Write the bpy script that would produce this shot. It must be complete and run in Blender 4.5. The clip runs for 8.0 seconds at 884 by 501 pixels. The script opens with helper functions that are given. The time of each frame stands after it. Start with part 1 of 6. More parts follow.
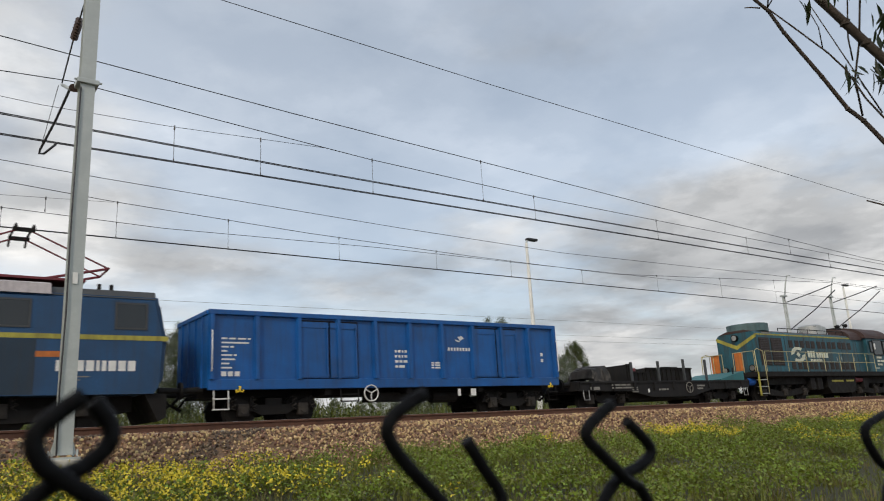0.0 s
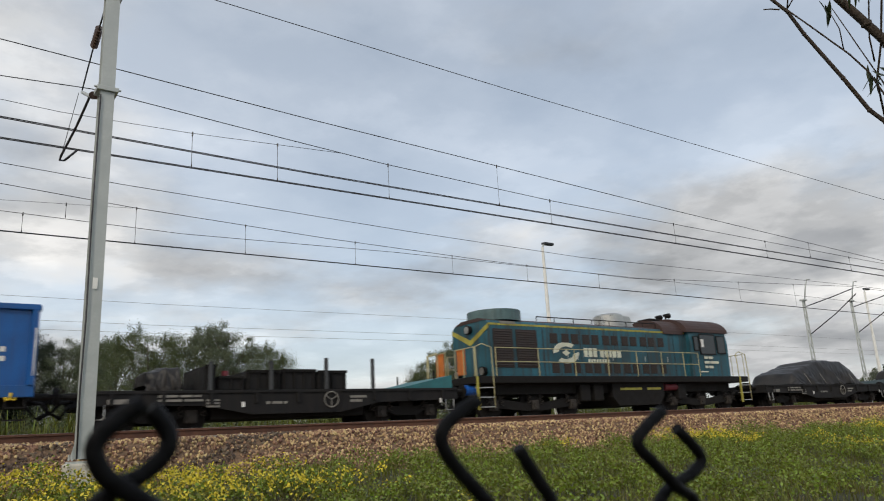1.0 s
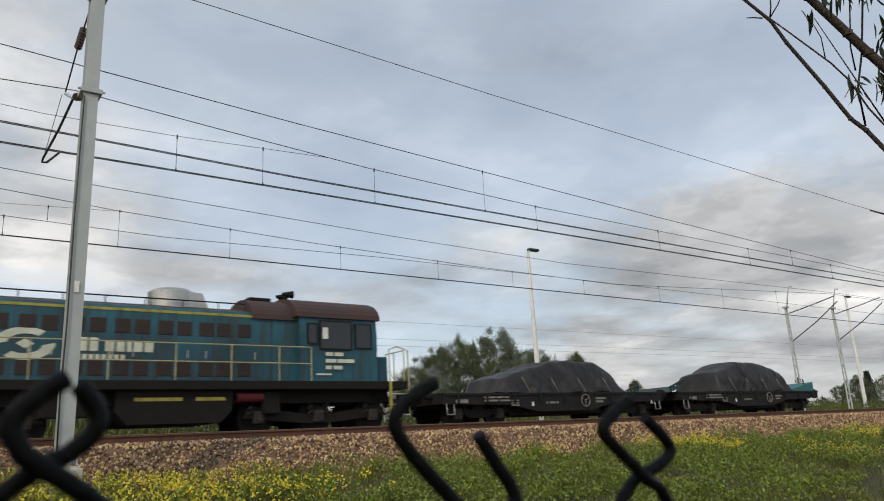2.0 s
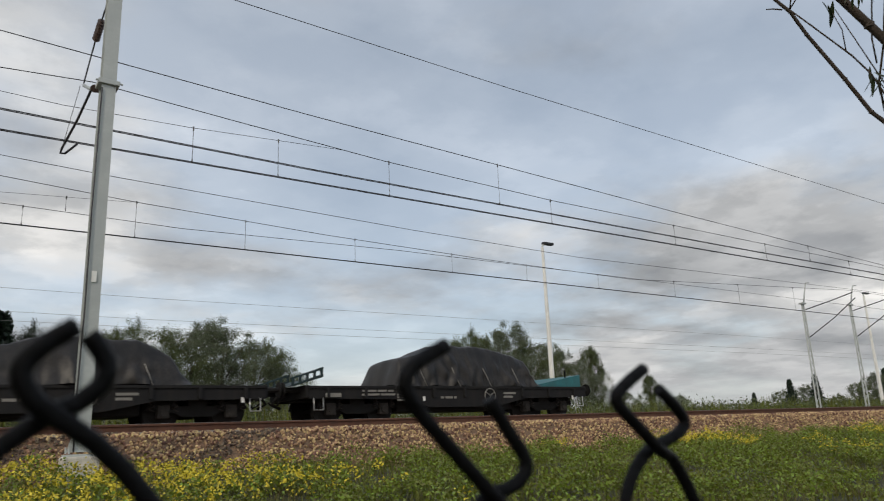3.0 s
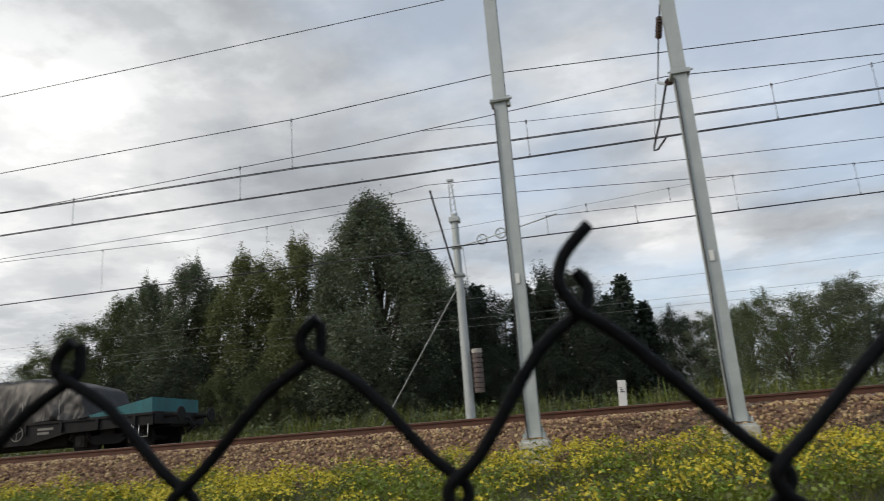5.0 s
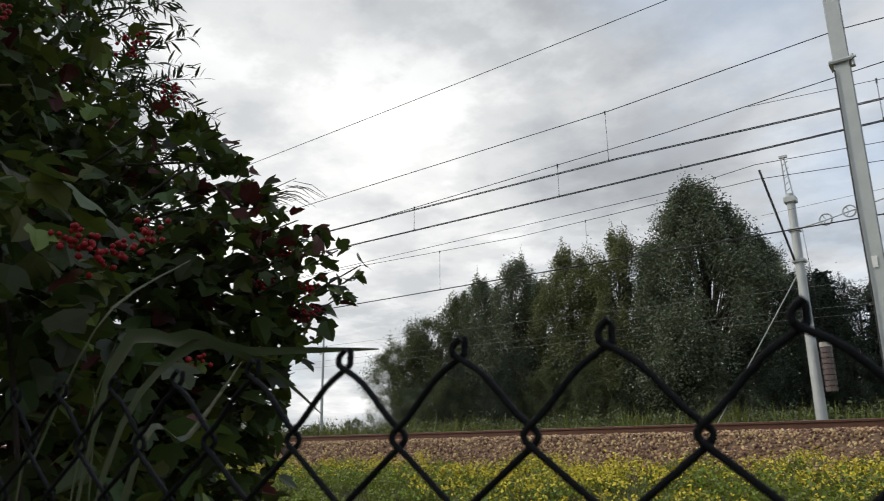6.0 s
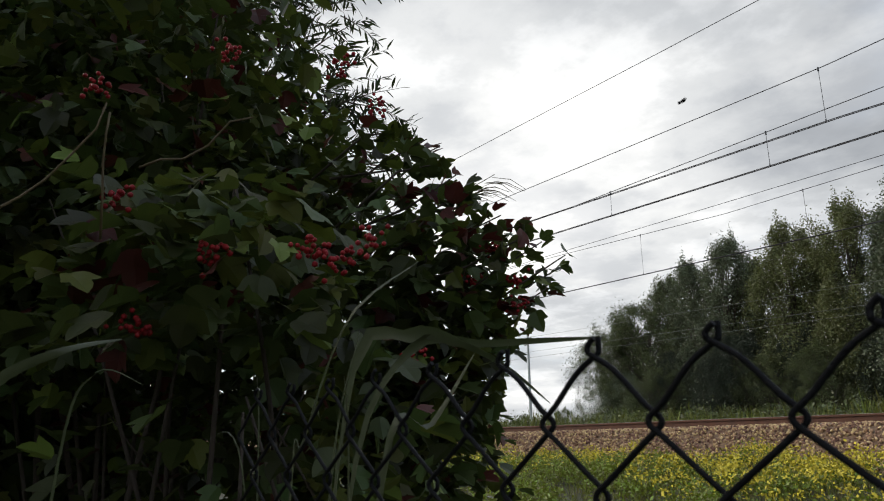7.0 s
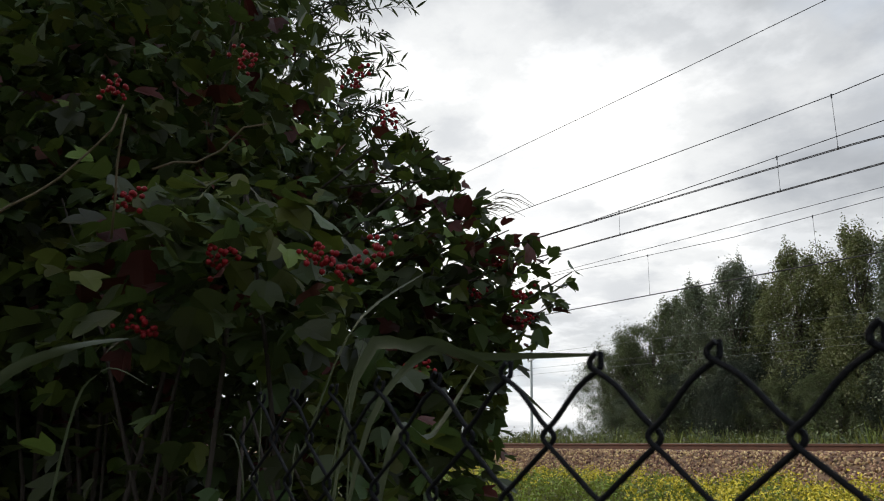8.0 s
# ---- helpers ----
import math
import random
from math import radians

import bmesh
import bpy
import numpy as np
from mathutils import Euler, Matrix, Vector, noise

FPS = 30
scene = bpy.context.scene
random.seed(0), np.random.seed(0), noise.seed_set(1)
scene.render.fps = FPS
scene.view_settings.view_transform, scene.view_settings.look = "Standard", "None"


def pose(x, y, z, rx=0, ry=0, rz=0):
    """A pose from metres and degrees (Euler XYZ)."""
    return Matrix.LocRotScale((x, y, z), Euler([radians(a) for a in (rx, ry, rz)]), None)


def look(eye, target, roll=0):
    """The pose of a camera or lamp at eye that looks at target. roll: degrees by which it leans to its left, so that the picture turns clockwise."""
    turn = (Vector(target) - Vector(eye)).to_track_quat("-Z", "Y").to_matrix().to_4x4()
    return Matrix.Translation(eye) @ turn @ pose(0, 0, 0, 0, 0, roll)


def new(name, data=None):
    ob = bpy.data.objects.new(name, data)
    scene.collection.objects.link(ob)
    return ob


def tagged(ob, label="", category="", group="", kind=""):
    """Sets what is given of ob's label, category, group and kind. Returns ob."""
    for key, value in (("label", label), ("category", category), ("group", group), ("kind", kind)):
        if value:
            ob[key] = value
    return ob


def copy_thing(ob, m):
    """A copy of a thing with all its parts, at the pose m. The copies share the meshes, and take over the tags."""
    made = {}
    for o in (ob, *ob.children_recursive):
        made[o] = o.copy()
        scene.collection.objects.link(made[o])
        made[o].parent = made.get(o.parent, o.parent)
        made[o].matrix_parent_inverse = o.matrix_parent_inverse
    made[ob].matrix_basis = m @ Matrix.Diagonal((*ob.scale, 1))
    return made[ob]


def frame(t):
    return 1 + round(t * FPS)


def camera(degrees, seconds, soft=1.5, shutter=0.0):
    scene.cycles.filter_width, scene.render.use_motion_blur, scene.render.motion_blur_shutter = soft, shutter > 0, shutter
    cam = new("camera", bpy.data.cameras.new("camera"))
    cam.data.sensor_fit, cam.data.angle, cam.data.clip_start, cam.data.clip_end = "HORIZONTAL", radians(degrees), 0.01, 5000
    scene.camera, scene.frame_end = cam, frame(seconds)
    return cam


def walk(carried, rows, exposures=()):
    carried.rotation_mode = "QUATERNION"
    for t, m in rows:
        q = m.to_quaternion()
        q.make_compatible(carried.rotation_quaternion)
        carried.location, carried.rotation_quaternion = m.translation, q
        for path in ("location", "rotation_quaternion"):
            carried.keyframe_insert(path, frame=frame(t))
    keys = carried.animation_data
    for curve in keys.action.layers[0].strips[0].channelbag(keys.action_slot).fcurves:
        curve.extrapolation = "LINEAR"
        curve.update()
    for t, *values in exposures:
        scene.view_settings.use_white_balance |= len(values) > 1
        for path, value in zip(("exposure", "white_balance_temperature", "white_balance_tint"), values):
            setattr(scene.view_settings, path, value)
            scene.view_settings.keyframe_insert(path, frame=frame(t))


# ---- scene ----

# The railway runs along x; y points from the camera to the tracks; z = 0 is the top of the rails.
NEAR, FAR = 14.8, 21.3
EYE_Z = -0.43
cam = camera(62.0, 8.0, 1.05, 0.12)
# focused on the train: the fence a hand's width away goes soft
cam.data.dof.use_dof, cam.data.dof.focus_distance, cam.data.dof.aperture_fstop = True, 20.0, 34.0
PATH = [
    (0, 0.0095, 0.0039, 0.0247, -35.55, 13.83, 3.20),
    (0.5, 0.0009, 0.0018, 0.0261, -31.97, 13.92, 3.50),
    (1, 0.0062, 0.0087, 0.0254, -34.31, 14.25, 3.06),
    (1.5, 0.0089, 0.0108, 0.0242, -34.81, 14.67, 3.34),
    (2.8, 0.0173, 0.0107, 0.0186, -36.49, 14.42, 2.32),
    (3, 0.0139, 0.0125, 0.0181, -34.51, 14.13, 2.31),
    (3.5, -0.0004, 0.0183, 0.0212, -27.87, 14.23, 3.13),
    (4, -0.0248, 0.0140, 0.0213, -17.03, 13.88, 3.70),
    (4.2, -0.0229, 0.0150, 0.0234, -12.92, 13.58, 4.89),
    (5.3, -0.0281, -0.0489, 0.0018, 21.96, 15.10, 2.91),
    (5.5, -0.0342, -0.0638, 0.0013, 27.31, 15.54, 2.10),
    (6, -0.0397, -0.0907, -0.0040, 36.73, 15.28, 0.71),
    (6.5, -0.0450, -0.1044, -0.0028, 44.55, 14.98, 0.73),
    (7, -0.0411, -0.1124, -0.0062, 52.53, 14.75, 0.68),
    (7.5, -0.0370, -0.1164, -0.0064, 52.59, 15.99, -0.36),
    (8, -0.0384, -0.1150, -0.0084, 52.49, 15.76, -1.49),
]
walk(cam, [(t, pose(x, y, EYE_Z + z, 90 + p, r, yaw)) for t, x, y, z, yaw, p, r in PATH],
     [(0.0, 0.0, 6720, 10), (1.5, 0.0, 6720, 10), (3.0, -0.15, 6720, 10), (3.5, -0.16, 6720, 10), (4.2, -0.2, 6600, 10), (5.3, 0.0, 6560, 10), (6.0, 0.03, 6560, 10), (7.0, 0.08, 6560, 10), (8.0, 0.22, 6560, 10)])

# ---- sky and sun ----
SUN_AZ, SUN_EL = radians(236), radians(36)


def make_world():
    world = bpy.data.worlds.new("overcast_sky")
    scene.world = world
    world.use_nodes = True
    nt = world.node_tree
    n, link = nt.nodes, nt.links
    n.clear()
    out, bg = n.new("ShaderNodeOutputWorld"), n.new("ShaderNodeBackground")
    sky = n.new("ShaderNodeTexSky")
    sky.sky_type, sky.sun_disc, sky.sun_elevation, sky.sun_rotation = "NISHITA", False, SUN_EL, SUN_AZ
    sky.air_density, sky.dust_density = 1.0, 2.0
    co, sep = n.new("ShaderNodeTexCoord"), n.new("ShaderNodeSeparateXYZ")
    link.new(co.outputs["Generated"], sep.inputs[0])

    def math_node(op, a, b):
        m = n.new("ShaderNodeMath")
        m.operation = op
        for i, v in enumerate((a, b)):
            if isinstance(v, (int, float)):
                m.inputs[i].default_value = v
            else:
                link.new(v, m.inputs[i])
        return m.outputs[0]

    up = math_node("ADD", math_node("ABSOLUTE", sep.outputs[2], 0), 0.16)
    flat = n.new("ShaderNodeCombineXYZ")
    link.new(math_node("DIVIDE", sep.outputs[0], up), flat.inputs[0])
    link.new(math_node("DIVIDE", sep.outputs[1], up), flat.inputs[1])

    def cloud(scale, detail, offset, rough=0.55):
        mp, nz = n.new("ShaderNodeMapping"), n.new("ShaderNodeTexNoise")
        mp.inputs["Location"].default_value = offset
        link.new(flat.outputs[0], mp.inputs[0])
        link.new(mp.outputs[0], nz.inputs["Vector"])
        nz.inputs["Scale"].default_value, nz.inputs["Detail"].default_value, nz.inputs["Roughness"].default_value = scale, detail, rough
        return nz.outputs["Fac"]

    def ramp(fac, *stops):
        r = n.new("ShaderNodeValToRGB")
        r.color_ramp.interpolation = "EASE"
        while len(r.color_ramp.elements) < len(stops):
            r.color_ramp.elements.new(0.5)
        for e, (pos, col) in zip(r.color_ramp.elements, stops):
            e.position, e.color = pos, (*col, 1)
        link.new(fac, r.inputs[0])
        return r.outputs[0]

    def mix(fac, a, b, mode="MIX"):
        m = n.new("ShaderNodeMix")
        m.data_type, m.blend_type = "RGBA", mode
        if isinstance(fac, (int, float)):
            m.inputs[0].default_value = fac
        else:
            link.new(fac, m.inputs[0])
        for i, v in ((6, a), (7, b)):
            if isinstance(v, tuple):
                m.inputs[i].default_value = (*v, 1)
            else:
                link.new(v, m.inputs[i])
        return m.outputs[2]

    thin = mix(1.0, mix(1.0, sky.outputs[0], (0.10, 0.10, 0.10), "MULTIPLY"), (0.29, 0.34, 0.395), "ADD")
    body = ramp(cloud(1.0, 7, (3.1, 1.7, 0.4), 0.5), (0.33, (0.34, 0.36, 0.385)), (0.45, (0.48, 0.50, 0.525)), (0.55, (0.63, 0.645, 0.66)), (0.66, (0.82, 0.825, 0.825)))
    puffs = ramp(cloud(2.7, 8, (1.3, 5.2, 2.0), 0.58), (0.36, (0.80, 0.81, 0.83)), (0.5, (0.97, 0.97, 0.97)), (0.62, (1.2, 1.19, 1.18)))
    body = mix(1.0, body, puffs, "MULTIPLY")
    open_side = math_node("MULTIPLY", sep.outputs[0], -0.09)
    cover = ramp(math_node("ADD", cloud(0.55, 6, (8.3, 2.4, 1.0), 0.55), open_side), (0.37, (0, 0, 0)), (0.52, (1, 1, 1)))
    soft = mix(0.42, thin, body)
    deck = mix(cover, soft, body)
    low = ramp(sep.outputs[2], (0.0, (1, 1, 1)), (0.14, (0, 0, 0)))
    final = mix(math_node("MULTIPLY", low, 0.5), deck, (0.50, 0.515, 0.535))
    sunward = ramp(math_node("ADD", math_node("MULTIPLY", sep.outputs[0], -0.5), 0.5), (0.3, (1, 1, 1)), (0.9, (1.2, 1.2, 1.19)))
    final = mix(1.0, final, sunward, "MULTIPLY")
    link.new(final, bg.inputs[0])
    bg.inputs[1].default_value = 1.07
    link.new(bg.outputs[0], out.inputs[0])


make_world()
sun = new("sun", bpy.data.lights.new("sun", "SUN"))
sun.data.energy, sun.data.angle, sun.data.color = 1.3, radians(8), (1.0, 0.90, 0.74)
sun.matrix_world = look((40 * math.sin(SUN_AZ) * math.cos(SUN_EL), 40 * math.cos(SUN_AZ) * math.cos(SUN_EL), 40 * math.sin(SUN_EL)), (0, 0, 0))


# ---- materials ----
def mat(name, colour, rough=0.6, metal=0.0, vary=0.25, scale=6.0, bump=0.2, fine=60.0, second=None, sheen=0.0, streak=0.0, island=0.0):
    """A painted or natural surface: base colour, blotches at two scales, fine relief, vertical dirt streaks."""
    m = bpy.data.materials.new(name)
    m.use_nodes = True
    n, link = m.node_tree.nodes, m.node_tree.links
    b = n["Principled BSDF"]
    co = n.new("ShaderNodeTexCoord")

    def noise_of(sc, detail, stretch=(1, 1, 1)):
        mp, nz = n.new("ShaderNodeMapping"), n.new("ShaderNodeTexNoise")
        mp.inputs["Scale"].default_value = stretch
        link.new(co.outputs["Object"], mp.inputs[0])
        link.new(mp.outputs[0], nz.inputs["Vector"])
        nz.inputs["Scale"].default_value, nz.inputs["Detail"].default_value = sc, detail
        return nz.outputs["Fac"]

    def mix(fac, a, b2, mode="MIX"):
        x = n.new("ShaderNodeMix")
        x.data_type, x.blend_type = "RGBA", mode
        for i, v in ((0, fac), (6, a), (7, b2)):
            if isinstance(v, (int, float)):
                x.inputs[i].default_value = v
            elif isinstance(v, tuple):
                x.inputs[i].default_value = (*v, 1)
            else:
                link.new(v, x.inputs[i])
        return x.outputs[2]

    def span(fac, lo, hi, a=0.3, c=0.7):
        r = n.new("ShaderNodeMapRange")
        link.new(fac, r.inputs[0])
        r.inputs[1].default_value, r.inputs[2].default_value, r.inputs[3].default_value, r.inputs[4].default_value = a, c, lo, hi
        return r.outputs[0]

    big, small = noise_of(scale, 5), noise_of(fine, 3)
    dark = tuple(c * (1 - vary) for c in colour)
    light = second or tuple(min(1, c * (1 + vary)) for c in colour)
    col = mix(span(big, 0, 1), dark, light)
    col = mix(span(small, 0, 0.5), col, tuple(c * (1 - 0.8 * vary) for c in colour))
    if streak:
        col = mix(span(noise_of(2.2, 6, (3.0, 3.0, 0.25)), 0, streak, 0.45, 0.75), col, (0.035, 0.028, 0.022))
    if island:
        info = n.new("ShaderNodeNewGeometry")
        hsv = n.new("ShaderNodeHueSaturation")
        link.new(col, hsv.inputs["Color"])
        link.new(span(info.outputs["Random Per Island"], 1 - island, 1 + island, 0, 1), hsv.inputs["Value"])
        link.new(span(info.outputs["Random Per Island"], 0.5 - 0.06 * island, 0.5 + 0.05 * island, 0, 1), hsv.inputs["Hue"])
        col = hsv.outputs[0]
    link.new(col, b.inputs["Base Color"])
    link.new(span(big, max(0, rough - 0.12), min(1, rough + 0.12)), b.inputs["Roughness"])
    b.inputs["Metallic"].default_value = metal
    if bump:
        bp = n.new("ShaderNodeBump")
        bp.inputs["Strength"].default_value, bp.inputs["Distance"].default_value = bump, 0.01
        link.new(small, bp.inputs["Height"])
        link.new(bp.outputs[0], b.inputs["Normal"])
    return m


def matt(m, level):
    m.node_tree.nodes["Principled BSDF"].inputs["Specular IOR Level"].default_value = level
    return m


def leaf_mat(name, colour, back, vary=0.35, rough=0.5):
    """Leaves: varied from leaf to leaf, some light passing through."""
    m = mat(name, colour, rough, 0, 0.3, 3.0, 0.1, 40.0, island=vary)
    n, link = m.node_tree.nodes, m.node_tree.links
    b, out = n["Principled BSDF"], n["Material Output"]
    tr, ms = n.new("ShaderNodeBsdfTranslucent"), n.new("ShaderNodeMixShader")
    tr.inputs[0].default_value = (*back, 1)
    ms.inputs[0].default_value = 0.25
    link.new(b.outputs[0], ms.inputs[1])
    link.new(tr.outputs[0], ms.inputs[2])
    link.new(ms.outputs[0], out.inputs[0])
    return m


STEEL = mat("galvanised_steel", (0.46, 0.49, 0.48), 0.55, 0.2, 0.12, 3.0, 0.05, 25)
CONCRETE = mat("weathered_concrete", (0.42, 0.40, 0.35), 0.9, 0, 0.3, 4, 0.5, 50, streak=0.35)
FOOTING = mat("pale_stained_concrete", (0.60, 0.57, 0.50), 0.9, 0, 0.25, 5, 0.5, 50, streak=0.5)
WIRE = mat("dark_copper_wire", (0.05, 0.05, 0.055), 0.5, 0.4, 0.2, 3, 0)
DULLWIRE = mat("weathered_aluminium_wire", (0.20, 0.21, 0.20), 0.7, 0.0, 0.2, 3, 0)
RUST = mat("rusty_rail_steel", (0.12, 0.055, 0.035), 0.8, 0.2, 0.35, 8, 0.3, 80)
RAILTOP = mat("polished_rail_head", (0.42, 0.40, 0.39), 0.3, 0.9, 0.15, 5, 0.02)
BALLAST = mat("granite_ballast", (0.37, 0.225, 0.12), 0.92, 0, 0.35, 5, 0.8, 30, (0.50, 0.335, 0.21), island=0.75)
SHADOWBALLAST = mat("shadow_dark_ballast", (0.125, 0.092, 0.068), 0.95, 0, 0.35, 5, 0.8, 30, island=0.5)
BALLASTBED = mat("ballast_bed", (0.16, 0.10, 0.06), 0.95, 0, 0.4, 22, 1.0, 30)
SOIL = mat("grassy_soil", (0.035, 0.036, 0.016), 0.95, 0, 0.4, 1.2, 0.6, 25, (0.06, 0.06, 0.022))
MEADOW = mat("meadow_ground", (0.06, 0.085, 0.03), 0.95, 0, 0.4, 0.3, 0.5, 12)
DRY = leaf_mat("dry_grass_blades", (0.17, 0.13, 0.06), (0.12, 0.09, 0.04), 0.4)
GRASS = leaf_mat("grass_blades", (0.135, 0.148, 0.022), (0.16, 0.18, 0.018), 0.75)
WEED = leaf_mat("weed_leaves", (0.165, 0.205, 0.026), (0.20, 0.245, 0.022), 0.75)
FLOWER = mat("yellow_weed_flowers", (0.62, 0.51, 0.04), 0.7, 0, 0.25, 9, 0.1)
GLASSY = mat("white_enamel", (0.78, 0.78, 0.75), 0.45, 0, 0.1, 6, 0.05)
PORCELAIN = mat("brown_insulator_glaze", (0.10, 0.07, 0.06), 0.25, 0, 0.15, 9, 0.02)


# ---- mesh helpers ----
def part(name, bm, material, parent, label=""):
    me = bpy.data.meshes.new(name)
    bm.to_mesh(me)
    bm.free()
    me.materials.append(material)
    ob = new(name, me)
    ob.parent = parent
    if label:
        tagged(ob, label)
    return ob


def thing(name, label, category, group="", kind=""):
    return tagged(new(name), label, category, group, kind)


def solid(name, bm, material, label, category, group="", kind=""):
    ob = part(name, bm, material, None)
    return tagged(ob, label, category, group, kind)


def box(bm, x0, x1, y0, y1, z0, z1, bevel=0.0):
    made = bmesh.ops.create_cube(bm, size=1.0, matrix=Matrix.LocRotScale(((x0 + x1) / 2, (y0 + y1) / 2, (z0 + z1) / 2), None, (abs(x1 - x0), abs(y1 - y0), abs(z1 - z0))))
    if bevel:
        edges = list({e for v in made["verts"] for e in v.link_edges})
        bmesh.ops.bevel(bm, geom=edges, offset=bevel, segments=2, affect="EDGES", profile=0.6)
    return bm


def rod(bm, a, b, r0, r1=None, seg=8):
    a, b = Vector(a), Vector(b)
    d = b - a
    m = Matrix.Translation((a + b) / 2) @ d.to_track_quat("Z", "Y").to_matrix().to_4x4()
    bmesh.ops.create_cone(bm, cap_ends=True, segments=seg, radius1=r0, radius2=r0 if r1 is None else r1, depth=d.length, matrix=m)
    return bm


def tube(bm, points, r, seg=6):
    """A round bar bent along points; r is one radius or one for each point."""
    pts = [Vector(p) for p in points]
    radii = r if isinstance(r, (list, tuple)) else [r] * len(pts)
    rings, side = [], None
    for i, p in enumerate(pts):
        d = (pts[min(i + 1, len(pts) - 1)] - pts[max(i - 1, 0)]).normalized()
        side = (side - d * side.dot(d)).normalized() if side else d.orthogonal().normalized()
        other = d.cross(side)
        rings.append([bm.verts.new(p + radii[i] * (side * math.cos(a) + other * math.sin(a))) for a in (2 * math.pi * k / seg for k in range(seg))])
    for q, s in zip(rings, rings[1:]):
        for k in range(seg):
            bm.faces.new((q[k], q[(k + 1) % seg], s[(k + 1) % seg], s[k])).smooth = True
    bm.faces.new(rings[0][::-1])
    bm.faces.new(rings[-1])
    return bm


def prism(bm, outline, y0, y1, axis="y"):
    """A closed outline of (x, z) pushed through from y0 to y1 (or (y, z) along x)."""
    def at(p, q):
        return (p[0], q, p[1]) if axis == "y" else (q, p[0], p[1])
    a, b = [bm.verts.new(at(p, y0)) for p in outline], [bm.verts.new(at(p, y1)) for p in outline]
    k = len(outline)
    bm.faces.new(a)
    bm.faces.new(b[::-1])
    for i in range(k):
        bm.faces.new((a[i], b[i], b[(i + 1) % k], a[(i + 1) % k]))
    bmesh.ops.recalc_face_normals(bm, faces=bm.faces)
    return bm


def B():
    return bmesh.new()


def raw(name, verts, faces, material, parent=None, label=""):
    me = bpy.data.meshes.new(name)
    me.from_pydata(verts, [], faces)
    me.materials.append(material)
    ob = new(name, me)
    ob.parent = parent
    if label:
        tagged(ob, label)
    return ob


# ---- ground and track bed ----
def ground_z(x, y):
    """Height of the soil: a verge that falls towards the camera, a bed under the rails, a meadow behind."""
    prof = [(-400, -2.4), (-6, -2.05), (0, -1.95), (5, -1.42), (9, -1.05), (11.8, -0.92), (13.0, -0.9), (25.5, -0.75), (28, -0.7), (60, -0.6), (3000, 0.0)]
    for (a, za), (b, zb) in zip(prof, prof[1:]):
        if y <= b:
            z = za + (zb - za) * max(0, (y - a)) / (b - a)
            break
    if -8 < y < 12.6 or 26 < y < 60:
        z += 0.09 * noise.noise((x * 0.5, y * 0.5, 0)) + 0.04 * noise.noise((x * 1.9, y * 1.9, 3))
    return z


def make_ground():
    xs = sorted({*np.linspace(-40, 60, 130).round(2), -2500, -1200, -500, -220, -120, -80, -60, -50, 70, 85, 110, 160, 300, 700, 1500, 2800})
    ys = sorted({*np.linspace(-8, 13, 56).round(2), 25.6, 26, 27, 28, 30, 32, 35, 38, 42, 46, 50, 60, 90, 150, 300, 700, 1500, 2900, -20, -60, -200, -400})
    verts = [(x, y, ground_z(x, y)) for y in ys for x in xs]
    w = len(xs)
    faces = [(j * w + i, j * w + i + 1, (j + 1) * w + i + 1, (j + 1) * w + i) for j in range(len(ys) - 1) for i in range(w - 1)]
    ob = raw("ground", verts, faces, SOIL)
    for p in ob.data.polygons:
        p.use_smooth = True
    tagged(ob, "rough grassy ground beside the railway line", "ground", kind="structure")


make_ground()

BED = [(11.9, -1.05), (12.15, -0.9), (13.15, -0.24), (13.5, -0.19), (23.0, -0.19), (23.3, -0.24), (24.6, -0.95), (24.7, -1.1)]
bed = B()
prism(bed, BED, -320, 320, axis="x")
solid("track_bed", bed, BALLASTBED, "bed of brown granite ballast under two tracks", "track bed", kind="structure")


A_X, B_X = 1.91, -1.14


